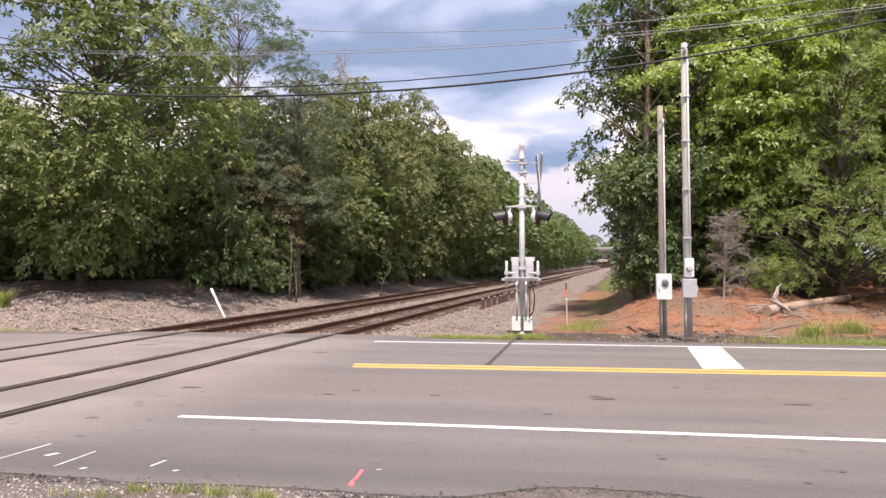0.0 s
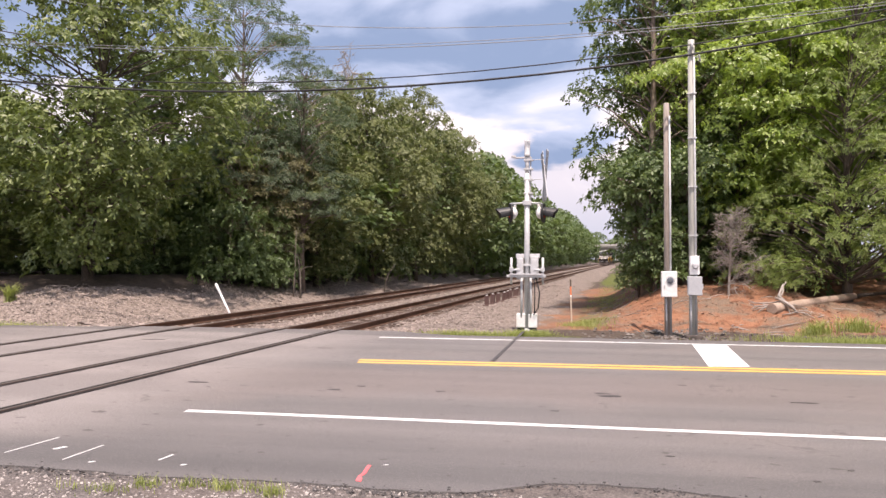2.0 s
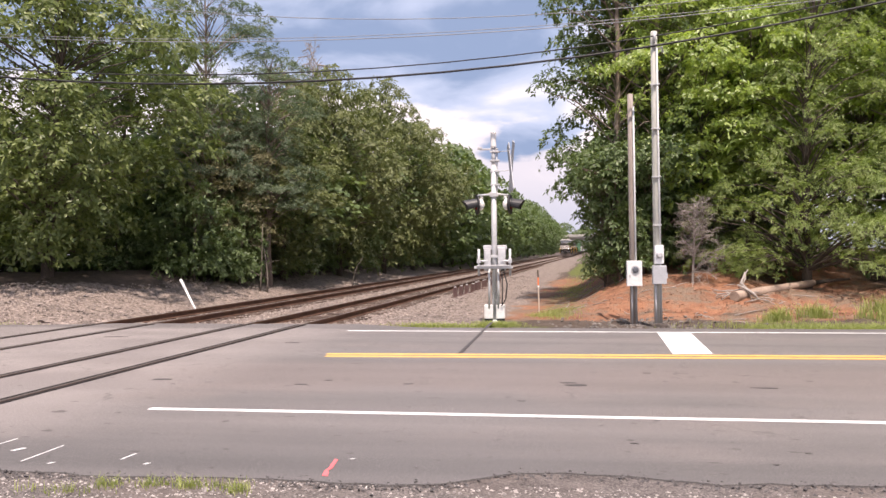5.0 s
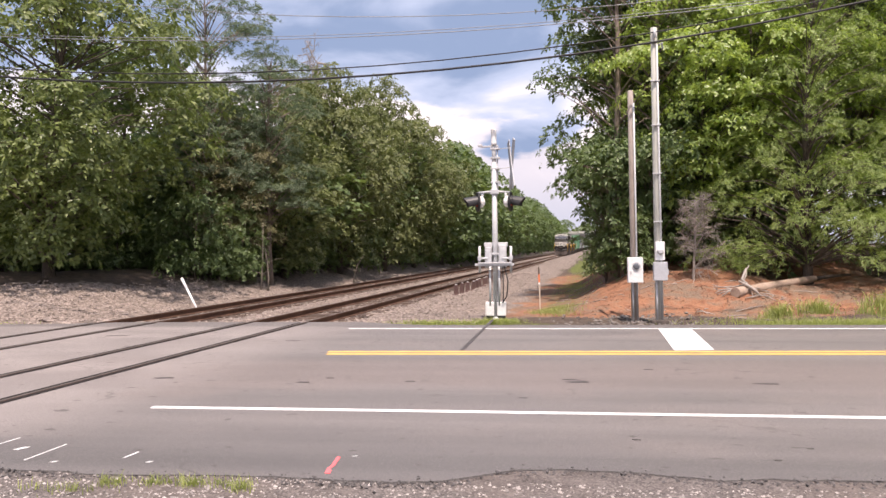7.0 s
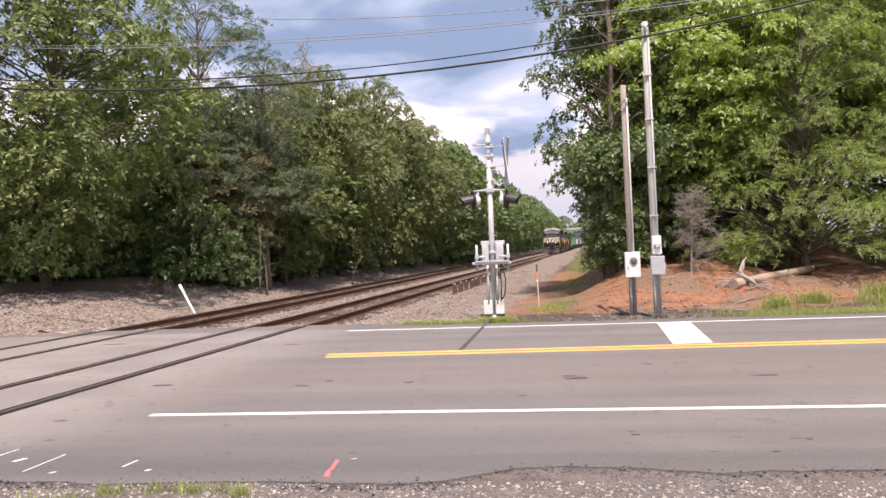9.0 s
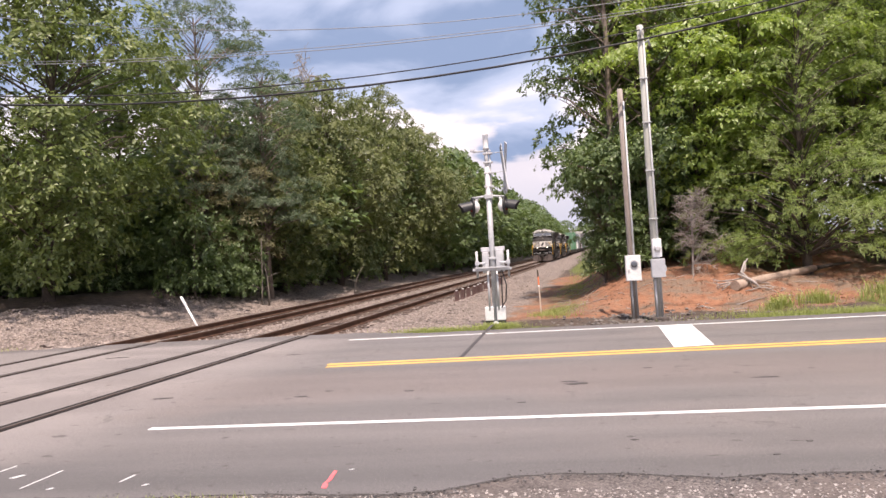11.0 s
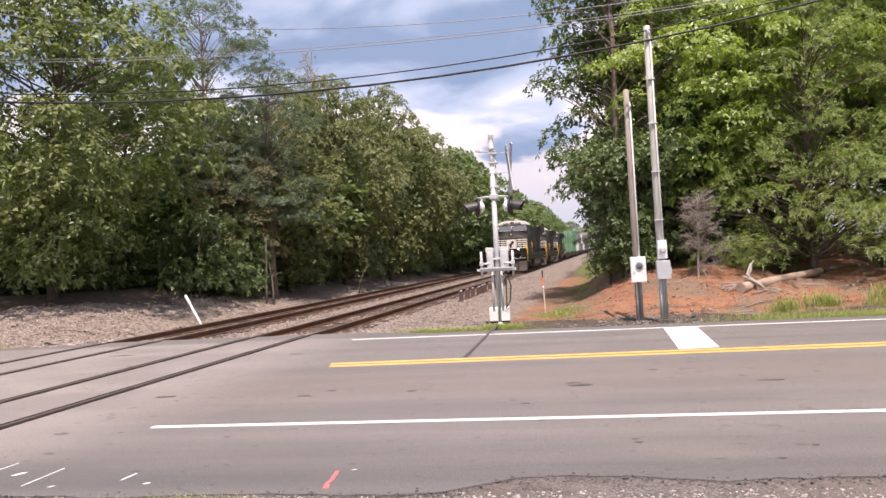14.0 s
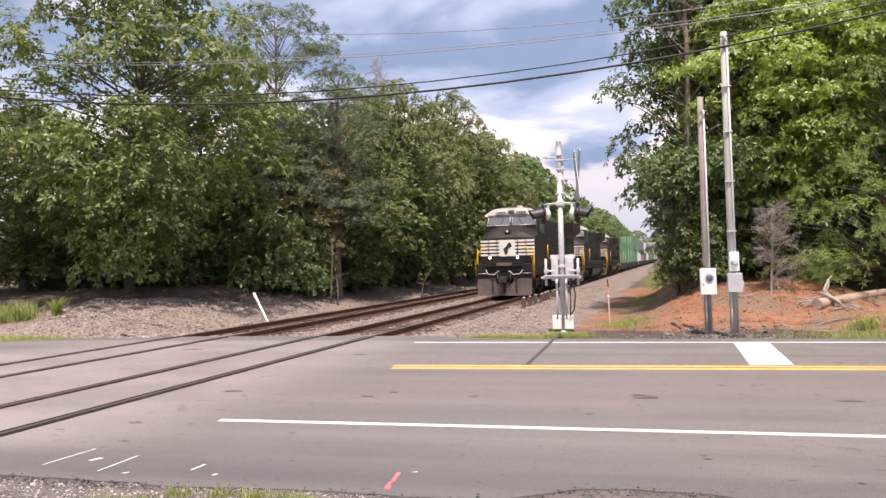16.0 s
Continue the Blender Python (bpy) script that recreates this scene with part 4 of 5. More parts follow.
def build_stems():
    """Thin pale leafless stems standing in front of the wood's shade."""
    rng = random.Random(31)
    for x, y, tall, lean in ((-12.75, 32.9, 3.2, 0.1), (-12.5, 33.1, 2.8, -0.25), (-10.6, 41.5, 1.8, 1.0)):
        bm = B()
        z = height(x, y)
        pts = [(x + lean * t * t * tall * 0.4 + 0.05 * math.sin(3 * t + x), y + 0.04 * math.sin(5 * t), z - 0.1 + tall * t) for t in (0, 0.25, 0.5, 0.75, 1)]
        tube(bm, pts, [0.045, 0.04, 0.033, 0.024, 0.010], 7)
        for k in range(7):
            i = rng.randint(1, 3)
            a, ln = rng.uniform(0, math.tau), rng.uniform(0.3, 0.8)
            q = Vector(pts[i])
            tube(bm, [q, q + Vector((math.cos(a) * ln * 0.5, math.sin(a) * ln * 0.5, 0.25 * ln)), q + Vector((math.cos(a) * ln, math.sin(a) * ln, 0.3 * ln))], [0.014, 0.009, 0.004], 4, False)
        tagged(part("bare_sapling", bm, M_STEM), "thin pale leafless sapling at the wood's edge", "sapling")


build_stems()


def build_log():
    top = empty("fallen_log", "fallen pale brown tree trunk on the clay bank", "log")
    a, b, c = Vector((5.75, 22.6, 0)), Vector((9.3, 26.4, 0)), Vector((11.0, 27.8, 0))
    for v in (a, b, c):
        v.z = height(v.x, v.y) + 0.12
    over = max(height(q.x, q.y) + 0.05 - q.z for q in [a.lerp(b, i / 10) for i in range(11)])
    b.z += max(0.0, over)
    bm = B()
    n = 10
    pts = [a.lerp(b, i / n) for i in range(n + 1)]
    tube(bm, pts, [0.155 - 0.045 * i / n + 0.008 * math.sin(i * 2.3) for i in range(n + 1)], 14)
    part("trunk", bm, M_LOG, top)
    bm = B()
    tube(bm, [b, b.lerp(c, 0.5) + Vector((0, 0, 0.02)), c], [0.075, 0.06, 0.035], 9)
    part("upper_trunk", bm, M_BARK, top, "thin dark end of the trunk")
    rng = random.Random(8)
    arms = [((6.3, 23.5, 0.55), (6.1, 23.2, 0.30), (6.3, 22.8, 0.12), (6.5, 22.6, 0.02), 0.042),
            ((5.95, 23.0, 0.34), (6.15, 22.85, 0.26), (6.35, 22.7, 0.14), (6.45, 22.6, 0.03), 0.045),
            ((6.5, 23.9, 0.62), (6.38, 23.8, 0.45), (6.3, 23.5, 0.34), (6.15, 23.2, 0.26), 0.028),
            ((5.4, 22.7, 0.05), (5.6, 22.75, 0.12), (5.8, 22.8, 0.16), (6.0, 22.8, 0.14), 0.03),
            ((5.3, 22.9, 0.04), (5.5, 22.85, 0.10), (5.7, 22.8, 0.10), (5.9, 22.75, 0.05), 0.022),
            ((6.0, 22.5, 0.03), (6.2, 22.5, 0.08), (6.4, 22.55, 0.08), (6.7, 22.5, 0.04), 0.022)]
    for k in range(5):
        x, y = rng.uniform(5.4, 6.6), rng.uniform(22.6, 23.2)
        arms.append(tuple((x + rng.uniform(-0.1, 0.1) + 0.22 * i * (-1) ** k, y + 0.1 * i, 0.05 + rng.uniform(0, 0.12)) for i in range(4)) + (0.022,))
    for *q, r in arms:
        bm = B()
        tube(bm, [(x, y, height(x, y) + z) for x, y, z in q], [r * 0.6, r, r * 0.9, r * 0.4], 8)
        part("broken_branch", bm, M_DEAD, top, "bleached broken branch")


build_log()


def grass(name, spots, tall, label, seed, mat=M_GRASS):
    """Blades of grass in one mesh: each a bent tapering strip."""
    rng = random.Random(seed)
    verts, faces = [], []
    for x, y in spots:
        z = height(x, y) - 0.01
        a, h = rng.uniform(0, math.tau), tall * rng.uniform(0.4, 1.2)
        bend, w = h * rng.uniform(0.15, 0.8), 0.002 + tall * 0.018
        dx, dy, px, py = math.cos(a), math.sin(a), -math.sin(a) * w, math.cos(a) * w
        k = len(verts)
        for t in (0, 0.5):
            for s in (-1, 1):
                verts.append((x + dx * bend * t * t + px * s * (1 - t * 0.4), y + dy * bend * t * t + py * s * (1 - t * 0.4), z + h * t))
        verts.append((x + dx * bend, y + dy * bend, z + h * 0.93))
        faces += [(k, k + 1, k + 3, k + 2), (k + 2, k + 3, k + 4)]
    return tagged(new(name, pydata(name, verts, faces, mat)), label, "grass", kind="stuff")


def patches(rng, n, areas):
    """n points spread over ragged areas (x, y, rx, ry)."""
    out = []
    while len(out) < n:
        x, y, rx, ry = rng.choice(areas)
        px, py = rng.gauss(x, rx * 0.5), rng.gauss(y, ry * 0.5)
        if py > ROAD_FAR + 0.25 - 1.5 * smooth((-14.6 - px) / 2.8) or py < ROAD_NEAR - 0.1:
            out.append((px, py))
    return out


rg = random.Random(3)
grass("verge_grass", patches(rg, 15000, [(6.5, 18.7, 3, 0.9), (7.8, 19.0, 3, 1.0), (9.0, 18.6, 3, 1.0), (9.5, 19.2, 3, 1.0), (12.5, 19.5, 3, 1.2), (-2.6, 18.6, 1.2, 0.35), (0.5, 22.8, 0.7, 1.4), (1.9, 35, 1.0, 6), (3.6, 50, 1.4, 9), (-1.0, 19.0, 0.6, 0.4)]), 0.16, "short green grass on the road verge", 1)
grass("verge_grass", patches(rg, 6500, [(-16.5, 18.4, 2.0, 0.6), (-17.4, 17.7, 2.2, 0.9), (-20.0, 18.2, 3, 1.4)]), 0.14, "short green grass on the road verge", 2)
grass("weed_tufts", patches(rg, 1500, [(6.4, 20.9, 0.4, 0.3), (7.4, 20.9, 0.5, 0.3), (9.0, 20.6, 0.8, 0.4), (9.8, 22.2, 0.5, 0.6), (10.7, 22.6, 0.5, 0.5)]), 0.42, "tall green weed tufts", 3)
grass("tall_grass", patches(rg, 900, [(-20.6, 22.3, 1.0, 0.5), (-21.4, 22.0, 1.0, 0.5), (-20.0, 22.0, 0.6, 0.4), (-18.7, 22.2, 0.14, 0.14)]), 0.65, "tall green grass clump at the wood's edge", 5)
grass("shoulder_grass", patches(rg, 520, [(-3.45, 5.55, 0.14, 0.1), (-3.1, 5.6, 0.12, 0.08), (-2.35, 5.55, 0.12, 0.1), (-2.55, 5.6, 0.25, 0.08), (-2.8, 5.6, 0.12, 0.08), (-3.8, 5.4, 0.3, 0.1)]), 0.10, "small grass tufts on the gravel shoulder", 4)


def build_debris():
    """Sticks and dry roots strewn over the clay bank, in one mesh."""
    rng = random.Random(21)
    bm = B()
    for k in range(80):
        x, y = (rng.gauss(5.6, 1.6), rng.uniform(20.9, 25)) if k < 50 else (rng.uniform(0.8, 3.5), rng.uniform(22, 33))
        a, ln = rng.uniform(0, math.tau), rng.uniform(0.15, 0.8)
        p = []
        for t in (-0.5, 0, 0.5):
            px, py = x + math.cos(a) * ln * t, y + math.sin(a) * ln * t
            p.append((px, py, height(px, py) + 0.015 + rng.uniform(0, 0.05)))
        tube(bm, p, [0.008, 0.014, 0.006], 4, False)
    tagged(part("dry_sticks", bm, M_DEAD), "dry grey sticks strewn over the clay bank", "sticks", kind="stuff")


build_debris()


# ---- the crossing signal ----
def build_signal():
    top = empty("crossing_signal", "galvanised crossing gate mast with flashing lights and crossbuck", "crossing signal", m=pose(-1.12, 19.6, -0.03))
    mast = B()
    tube(mast, [(0, 0, 0.0), (0, 0, 4.15)], [0.075, 0.07], 16)
    mast = part("mast", mast, M_GALV, top, "round galvanised steel mast")
    bm = B()
    tube(bm, [(0, 0, 4.15), (0, 0, 4.60)], [0.055, 0.055], 12)
    tube(bm, [(0.09, 0, 3.3), (0.09, 0, 4.55)], [0.018, 0.018], 8)
    part("upper_mast", bm, M_GALV, top)
    bm = B()
    tube(bm, [(0, 0, 4.60), (0, 0, 4.66), (0, 0, 5.0), (0, 0, 5.02)], [0.085, 0.075, 0.072, 0.08], 14)
    part("mast_cap", bm, M_WPAINT, top, "pale plastic cap on the mast")
    for z in (3.62, 3.98, 4.26, 4.5):
        bm = B()
        box(bm, -0.09, 0.16, -0.07, 0.07, z - 0.025, z + 0.025, 0.008)
        part("clamp", bm, M_ALU if z > 4.4 else M_GALV, mast)
    bm = B()
    box(bm, -0.36, 0.12, -0.04, 0.04, 4.55, 4.59, 0.01)
    box(bm, -0.42, -0.30, -0.05, 0.05, 4.57, 4.63, 0.012)
    part("top_bracket", bm, M_ALU, top)
    # crossarm and the two light heads, turned along the road
    bm = B()
    tube(bm, [(-0.46, 0, 3.34), (-0.1, 0, 3.37), (0.1, 0, 3.37), (0.40, 0, 3.34)], 0.028, 8)
    box(bm, -0.11, 0.11, -0.10, 0.10, 3.30, 3.42, 0.015)
    part("crossarm", bm, M_GALV, top)
    for side, x, turn in ((-1, -0.42, 196), (1, 0.40, -10)):
        lamp = part("flashing_light", tube(B(), [(0.0, 0, 0), (0.05, 0, 0)], 0.26, 22), M_BLACK, top, "black round backplate with hooded red lamp")
        lamp.matrix_basis = pose(x, 0.0, 3.10, 0, 0, turn)
        bm = B()
        tube(bm, [(0.051, 0, 0), (0.075, 0, 0)], [0.14, 0.12], 16)
        part("lens", bm, M_REDLENS, lamp, "unlit red lens")
        bm = B()
        seg, l0, l1 = 14, 0.05, 0.42
        for k in range(seg):
            a0, a1 = math.pi * (-0.15 + 1.3 * k / seg), math.pi * (-0.15 + 1.3 * (k + 1) / seg)
            q = []
            for r in (0.165, 0.150):
                for a, l in ((a0, l0), (a1, l0), (a1, l1 - 0.12 * (1 - math.sin(max(0, min(math.pi, a1))))), (a0, l1 - 0.12 * (1 - math.sin(max(0, min(math.pi, a0)))))):
                    q.append(bm.verts.new((l, r * math.cos(a), r * math.sin(a) - 0.06 * (l > 0.1))))
            bm.faces.new(q[0:4]), bm.faces.new(q[7:3:-1]), bm.faces.new((q[2], q[3], q[7], q[6]))
        part("hood", bm, M_BLACK, lamp, "black sun hood")
        bm = B()
        tube(bm, [(-0.02, 0, 0.0), (-0.10, 0, 0), (-0.16, 0, 0)], [0.17, 0.15, 0.07], 14)
        tube(bm, [(-0.10, 0, 0.12), (-0.10, 0, 0.26)], 0.04, 8)
        part("lamp_housing", bm, M_WPAINT, lamp, "white painted lamp housing")
    # crossbuck seen edge-on
    sign = empty("crossbuck", "", "")
    for key in ("label", "category"):
        if key in sign:
            del sign[key]
    sign.parent = top
    sign.matrix_basis = pose(0.46, 0.0, 4.08, 0, 0, 14)
    for s in (-1, 1):
        bm = B()
        box(bm, -0.012 + 0.015 * s, 0.012 + 0.015 * s, -0.115, 0.115, -0.70, 0.70, 0.004)
        blade = part("blade", bm, M_GREYBOX, sign, "grey aluminium back of a crossbuck blade")
        blade.matrix_basis = pose(0, 0, 0, s * 48 * 0.5, 0, 0)
    for z in (3.98, 4.5):
        bm = B()
        tube(bm, [(0.08, 0, z), (0.46, 0, z + 0.02)], 0.010, 6)
        part("sign_stay", bm, M_GALV, top)
    # gate mechanism: two cases either side of the mast, lid and door
    for x0, x1, z1 in ((-0.27, -0.09, 1.90), (0.09, 0.30, 1.96)):
        bm = B()
        box(bm, x0, x1, -0.12, 0.22, 1.34, z1, 0.025)
        case = part("gate_mechanism", bm, M_ALU, top, "grey cast gate mechanism case")
        bm = B()
        box(bm, x0 + 0.03, x1 - 0.03, -0.14, -0.115, 1.42, z1 - 0.09, 0.008)
        part("case_door", bm, M_GALV, case)
        bm = B()
        tube(bm, [((x0 + x1) / 2, -0.13, 1.52), ((x0 + x1) / 2, -0.20, 1.52)], 0.05, 12)
        part("shaft_boss", bm, M_GALV, case)
    bm = B()
    box(bm, -0.30, 0.33, 0.02, 0.20, 1.90, 2.02, 0.02)
    part("case_lid", bm, M_ALU, top)
    for z in (1.45, 1.72):
        bm = B()
        box(bm, -0.13, 0.13, -0.10, 0.10, z - 0.03, z + 0.03, 0.01)
        part("case_bracket", bm, M_GALV, top)
    for x in (-0.40, 0.42):
        bm = B()
        tube(bm, [(x, -0.2, 1.22), (x, -0.2, 1.92)], 0.032, 10)
        part("arm_support", bm, M_ALU, top, "pale upright arm support")
        bm = B()
        tube(bm, [(x, -0.2, 1.60), (x * 0.45, -0.2, 1.60)], 0.03, 8)
        box(bm, x - 0.05, x + 0.05, -0.26, -0.14, 1.55, 1.66, 0.01)
        part("shaft", bm, M_GALV, top)
    bm = B()
    box(bm, -0.52, 0.50, -0.30, -0.22, 1.40, 1.47, 0.012)
    box(bm, -0.44, 0.44, -0.33, -0.30, 1.46, 1.50, 0.008)
    part("cross_beam", bm, M_ALU, top, "pale horizontal beam")
    for k, x in enumerate((-0.14, 0.10, 0.2)):
        bm = B()
        tube(bm, [(x, -0.14, 0.35), (x + 0.01, -0.16, 0.9), (x, -0.12, 1.38)], 0.03 if k < 2 else 0.015, 8)
        part("conduit", bm, M_GALV if k < 2 else M_BLACK, top)
    bm = B()
    tube(bm, [(0.24, -0.2, 1.4), (0.34, -0.24, 1.0), (0.30, -0.22, 0.6), (0.18, -0.2, 0.42)], 0.018, 7)
    part("flexible_cable", bm, M_BLACK, top)
    for x in (-0.155, 0.155):
        bm = B()
        box(bm, x - 0.115, x + 0.115, -0.16, 0.14, 0.08, 0.44, 0.025)
        foot = part("base_box", bm, M_WPAINT, top, "white junction box at the foot")
        bm = B()
        box(bm, x - 0.10, x + 0.10, -0.14, 0.14, -0.03, 0.079, 0.01)
        part("plinth", bm, M_BLACK, foot)
    bm = B()
    tube(bm, [(0, 0, -0.06), (0, 0, 0.03), (0, 0, 0.05)], [0.16, 0.16, 0.09], 16)
    part("base_flange", bm, M_GALV, top)


build_signal()
paint("sealed_saw_cut", [(-1.20, 19.0), (-1.13, 19.0), (-1.35, 13.26), (-1.43, 13.26)], M_STAIN, "black sealed cable cut across the lane", 0.0075)


# ---- poles, boxes, cables ----
def build_pole(x, y, tall, r, mat, lean, label):
    top = empty("utility_pole", label, "utility pole", m=pose(x, y, height(x, y) - 0.05, lean[1], lean[0], 0))
    bm = B()
    tube(bm, [(0, 0, -0.3), (0, 0, tall * 0.5), (0, 0, tall - 0.02), (0, 0, tall)], [r * 1.08, r, r * 0.86, r * 0.7], 16)
    part("shaft", bm, mat, top, "weathered round timber shaft")
    return top


def build_poles():
    a = build_pole(2.48, 19.6, 6.05, 0.085, M_POLE, (-0.4, 0), "brown weathered wooden utility pole with steel conduits")
    b = build_pole(3.0, 18.96, 7.45, 0.095, M_POLEG, (-0.4, 0), "pale grey wooden utility pole with conduits")
    for top, xs, hi in ((a, (-0.05, 0.06), 5.7), (b, (-0.07, 0.05), 7.0)):
        for k, x in enumerate(xs):
            bm = B()
            tube(bm, [(x, -0.11, 0.0), (x, -0.11, hi if k else 1.3)], 0.024, 8)
            part("conduit", bm, M_GALV, top)
    bm = B()
    box(bm, -0.19, 0.19, -0.32, -0.14, 1.08, 1.73, 0.015)
    m1 = part("meter_cabinet", bm, M_WPAINT, a, "white metal meter cabinet")
    bm = B()
    tube(bm, [(0.02, -0.32, 1.50), (0.02, -0.34, 1.50), (0.02, -0.36, 1.50), (0.02, -0.37, 1.50)], [0.085, 0.08, 0.07, 0.04], 18)
    part("meter_dial", bm, M_GLASS, m1, "dark round meter glass")
    bm = B()
    tube(bm, [(0.02, -0.318, 1.50), (0.02, -0.335, 1.50)], 0.11, 18)
    part("meter_ring", bm, M_GALV, m1)
    bm = B()
    box(bm, -0.14, -0.10, -0.335, -0.32, 1.30, 1.38, 0.004)
    part("latch", bm, M_GALV, m1)
    bm = B()
    box(bm, -0.16, 0.17, -0.30, -0.12, 1.14, 1.60, 0.015)
    m2 = part("switch_box", bm, M_GREYBOX, b, "grey steel switch box")
    bm = B()
    box(bm, 0.17, 0.20, -0.26, -0.20, 1.28, 1.42, 0.006)
    part("switch_lever", bm, M_GREYBOX, m2)
    bm = B()
    box(bm, -0.10, 0.12, -0.24, -0.10, 1.64, 2.10, 0.02)
    m3 = part("meter_socket", bm, M_WPAINT, b, "white meter socket")
    bm = B()
    tube(bm, [(0.01, -0.24, 1.86), (0.01, -0.30, 1.86), (0.01, -0.34, 1.86)], [0.085, 0.08, 0.05], 16)
    part("meter_dial", bm, M_ALU, m3)
    for z in (2.6, 3.8, 5.0, 6.1):
        bm = B()
        box(bm, -0.12, 0.1, -0.145, -0.08, z - 0.015, z + 0.015, 0.004)
        part("strap", bm, M_GALV, b)
    bm = B()
    tube(bm, [(0.10, -0.02, 7.0), (0.18, -0.04, 7.05), (0.2, -0.05, 6.9)], 0.03, 8)
    tube(bm, [(-0.02, -0.1, 7.15), (0.0, -0.14, 7.25), (0.0, -0.12, 7.40)], 0.03, 8)
    part("weatherhead", bm, M_GALV, b)
    bm = B()
    box(bm, -0.22, 0.20, -0.28, 0.12, -0.08, 0.16, 0.05)
    part("pole_footing", bm, material("footing_dark", (0.04, 0.035, 0.03), (0.10, 0.08, 0.07), 0.95, 3, 20, 0.6, 0.02), b, "dark rotted pole footing")


build_poles()


def cable(y, a, b, c, r, mat, label, x0=-60, x1=40):
    bm = B()
    pts = [(x, y, a * x * x + b * x + c) for x in np.linspace(x0, x1, 60)]
    tube(bm, pts, r, 6, False)
    return tagged(part("overhead_cable", bm, mat), label, "cable", "overhead cables")


cable(18.85, 0.00637, 0.0808, 6.61, 0.028, M_CABLE, "thick black overhead cable along the road")
cable(18.85, 0.0063, 0.0807, 6.856, 0.016, M_CABLE, "black overhead cable along the road")
cable(22.0, 0.00345, 0.0278, 8.395, 0.013, M_CABLEG, "thin grey overhead wire along the road")
cable(22.0, 0.00345, 0.0278, 8.48, 0.010, M_CABLEG, "thin grey overhead wire along the road")
cable(22.5, 0.0062, 0.010, 8.98, 0.012, M_CABLEG, "thin grey overhead wire along the road")
cable(22.5, 0.0062, 0.010, 10.2, 0.012, M_CABLEG, "thin grey overhead wire along the road")


# ---- small things by the track ----
def build_stakes():
    top = empty("survey_stake", "wooden survey stake with orange paint and white band", "stake", m=pose(0.06, 24.6, height(0.06, 24.6) + 0.10, 0, -1.5, 10))
    bm = B()
    box(bm, -0.022, 0.022, -0.016, 0.016, -0.1, 0.75, 0.004)
    part("lath", bm, material("pale_lath", (0.42, 0.34, 0.27), (0.58, 0.49, 0.40), 0.85, 4, 40, 0.3, 0.003), top)
    bm = B()
    box(bm, -0.025, 0.025, -0.019, 0.019, 0.77, 0.83, 0.004)
    part("white_band", bm, M_WPAINT, top, "white band")
    bm = B()
    box(bm, -0.023, 0.023, -0.017, 0.017, 0.83, 1.10, 0.004)
    part("orange_top", bm, M_ORANGE, top, "orange painted section")
    bm = B()
    box(bm, -0.024, 0.024, -0.018, 0.018, 1.10, 1.34, 0.004)
    part("stake_head", bm, M_BARK, top)
    post = empty("marker_post", "leaning white marker post beside the far rail", "post", m=pose(-11.15, 23.3, height(-11.15, 23.3) - 0.1, 0, -27, 0))
    bm = B()
    tube(bm, [(0, 0, -0.2), (0, 0, 1.06)], 0.036, 12)
    part("tube", bm, M_WPAINT, post)
    bm = B()
    tube(bm, [(0, 0, 1.06), (0, 0, 1.08), (0, 0, 1.42), (0, 0, 1.44)], [0.034, 0.046, 0.046, 0.026], 12)
    part("cap", bm, M_WPAINT, post)


build_stakes()


def build_stubs():
    """A row of short rusty posts with pale caps beside the near track."""
    proto = empty("steel_stub_post", "short rusty steel stub with pale cap beside the rails", "post", "row of stubs")
    bm = B()
    box(bm, -0.09, 0.09, -0.07, 0.07, -0.05, 0.34, 0.02)
    box(bm, -0.17, 0.17, -0.13, 0.13, -0.06, 0.03, 0.01)
    part("stub", bm, M_RUST, proto)
    bm = B()
    box(bm, -0.04, 0.05, -0.04, 0.04, 0.34, 0.365, 0.01)
    part("cap", bm, M_CWHITE, proto, "pale cap")
    rng = random.Random(4)
    for k in range(12, -1, -1):
        y = 32.2 + k * 1.2
        x = near_track(y) + 2.1 + rng.uniform(-0.08, 0.08)
        m = pose(x, y, height(x, y), rng.uniform(-5, 5), rng.uniform(-5, 5), rng.uniform(-15, 15)) @ Matrix.Diagonal((1.1, 1.1, 1.3, 1))
        if k:
            copy_thing(proto, m)
        else:
            proto.matrix_basis = m


build_stubs()


# ---- the bridge ----
def build_bridge():
    top = empty("road_overpass", "distant grey concrete overpass across the railway", "bridge", m=pose(15.0, 300, 0, 0, 0, -3))
    bm = B()
    box(bm, -70, 70, -5, 5, 6.5, 7.1)
    part("deck", bm, M_CONC, top)
    for y in (-5.2, 4.9):
        bm = B()
        box(bm, -70, 70, y, y + 0.3, 7.0, 7.9, 0.03)
        part("parapet", bm, M_CONC, top)
    for k in range(5):
        bm = B()
        box(bm, -70, 70, -4.2 + k * 2, -3.8 + k * 2, 5.6, 6.5)
        part("girder", bm, M_CONC, top)
    for x in (-24, -9, 6.5, 22):
        bm = B()
        box(bm, x - 0.7, x + 0.7, -4.8, 4.8, 4.7, 5.6, 0.05)
        cap = part("pier_cap", bm, M_CONC, top)
        for y in (-3.8, 0, 3.8):
            bm = B()
            tube(bm, [(x, y, -0.3), (x, y, 4.7)], 0.45, 14)
            part("column", bm, M_CONC, top)
    for s in (-1, 1):
        bm = B()
        prism(bm, [(s * 30, -0.3), (s * 70, -0.3), (s * 70, 6.4), (s * 42, 6.4)], 1, -7, 7)
        part("abutment", bm, M_GROUND, top, "grassed earth abutment")


build_bridge()


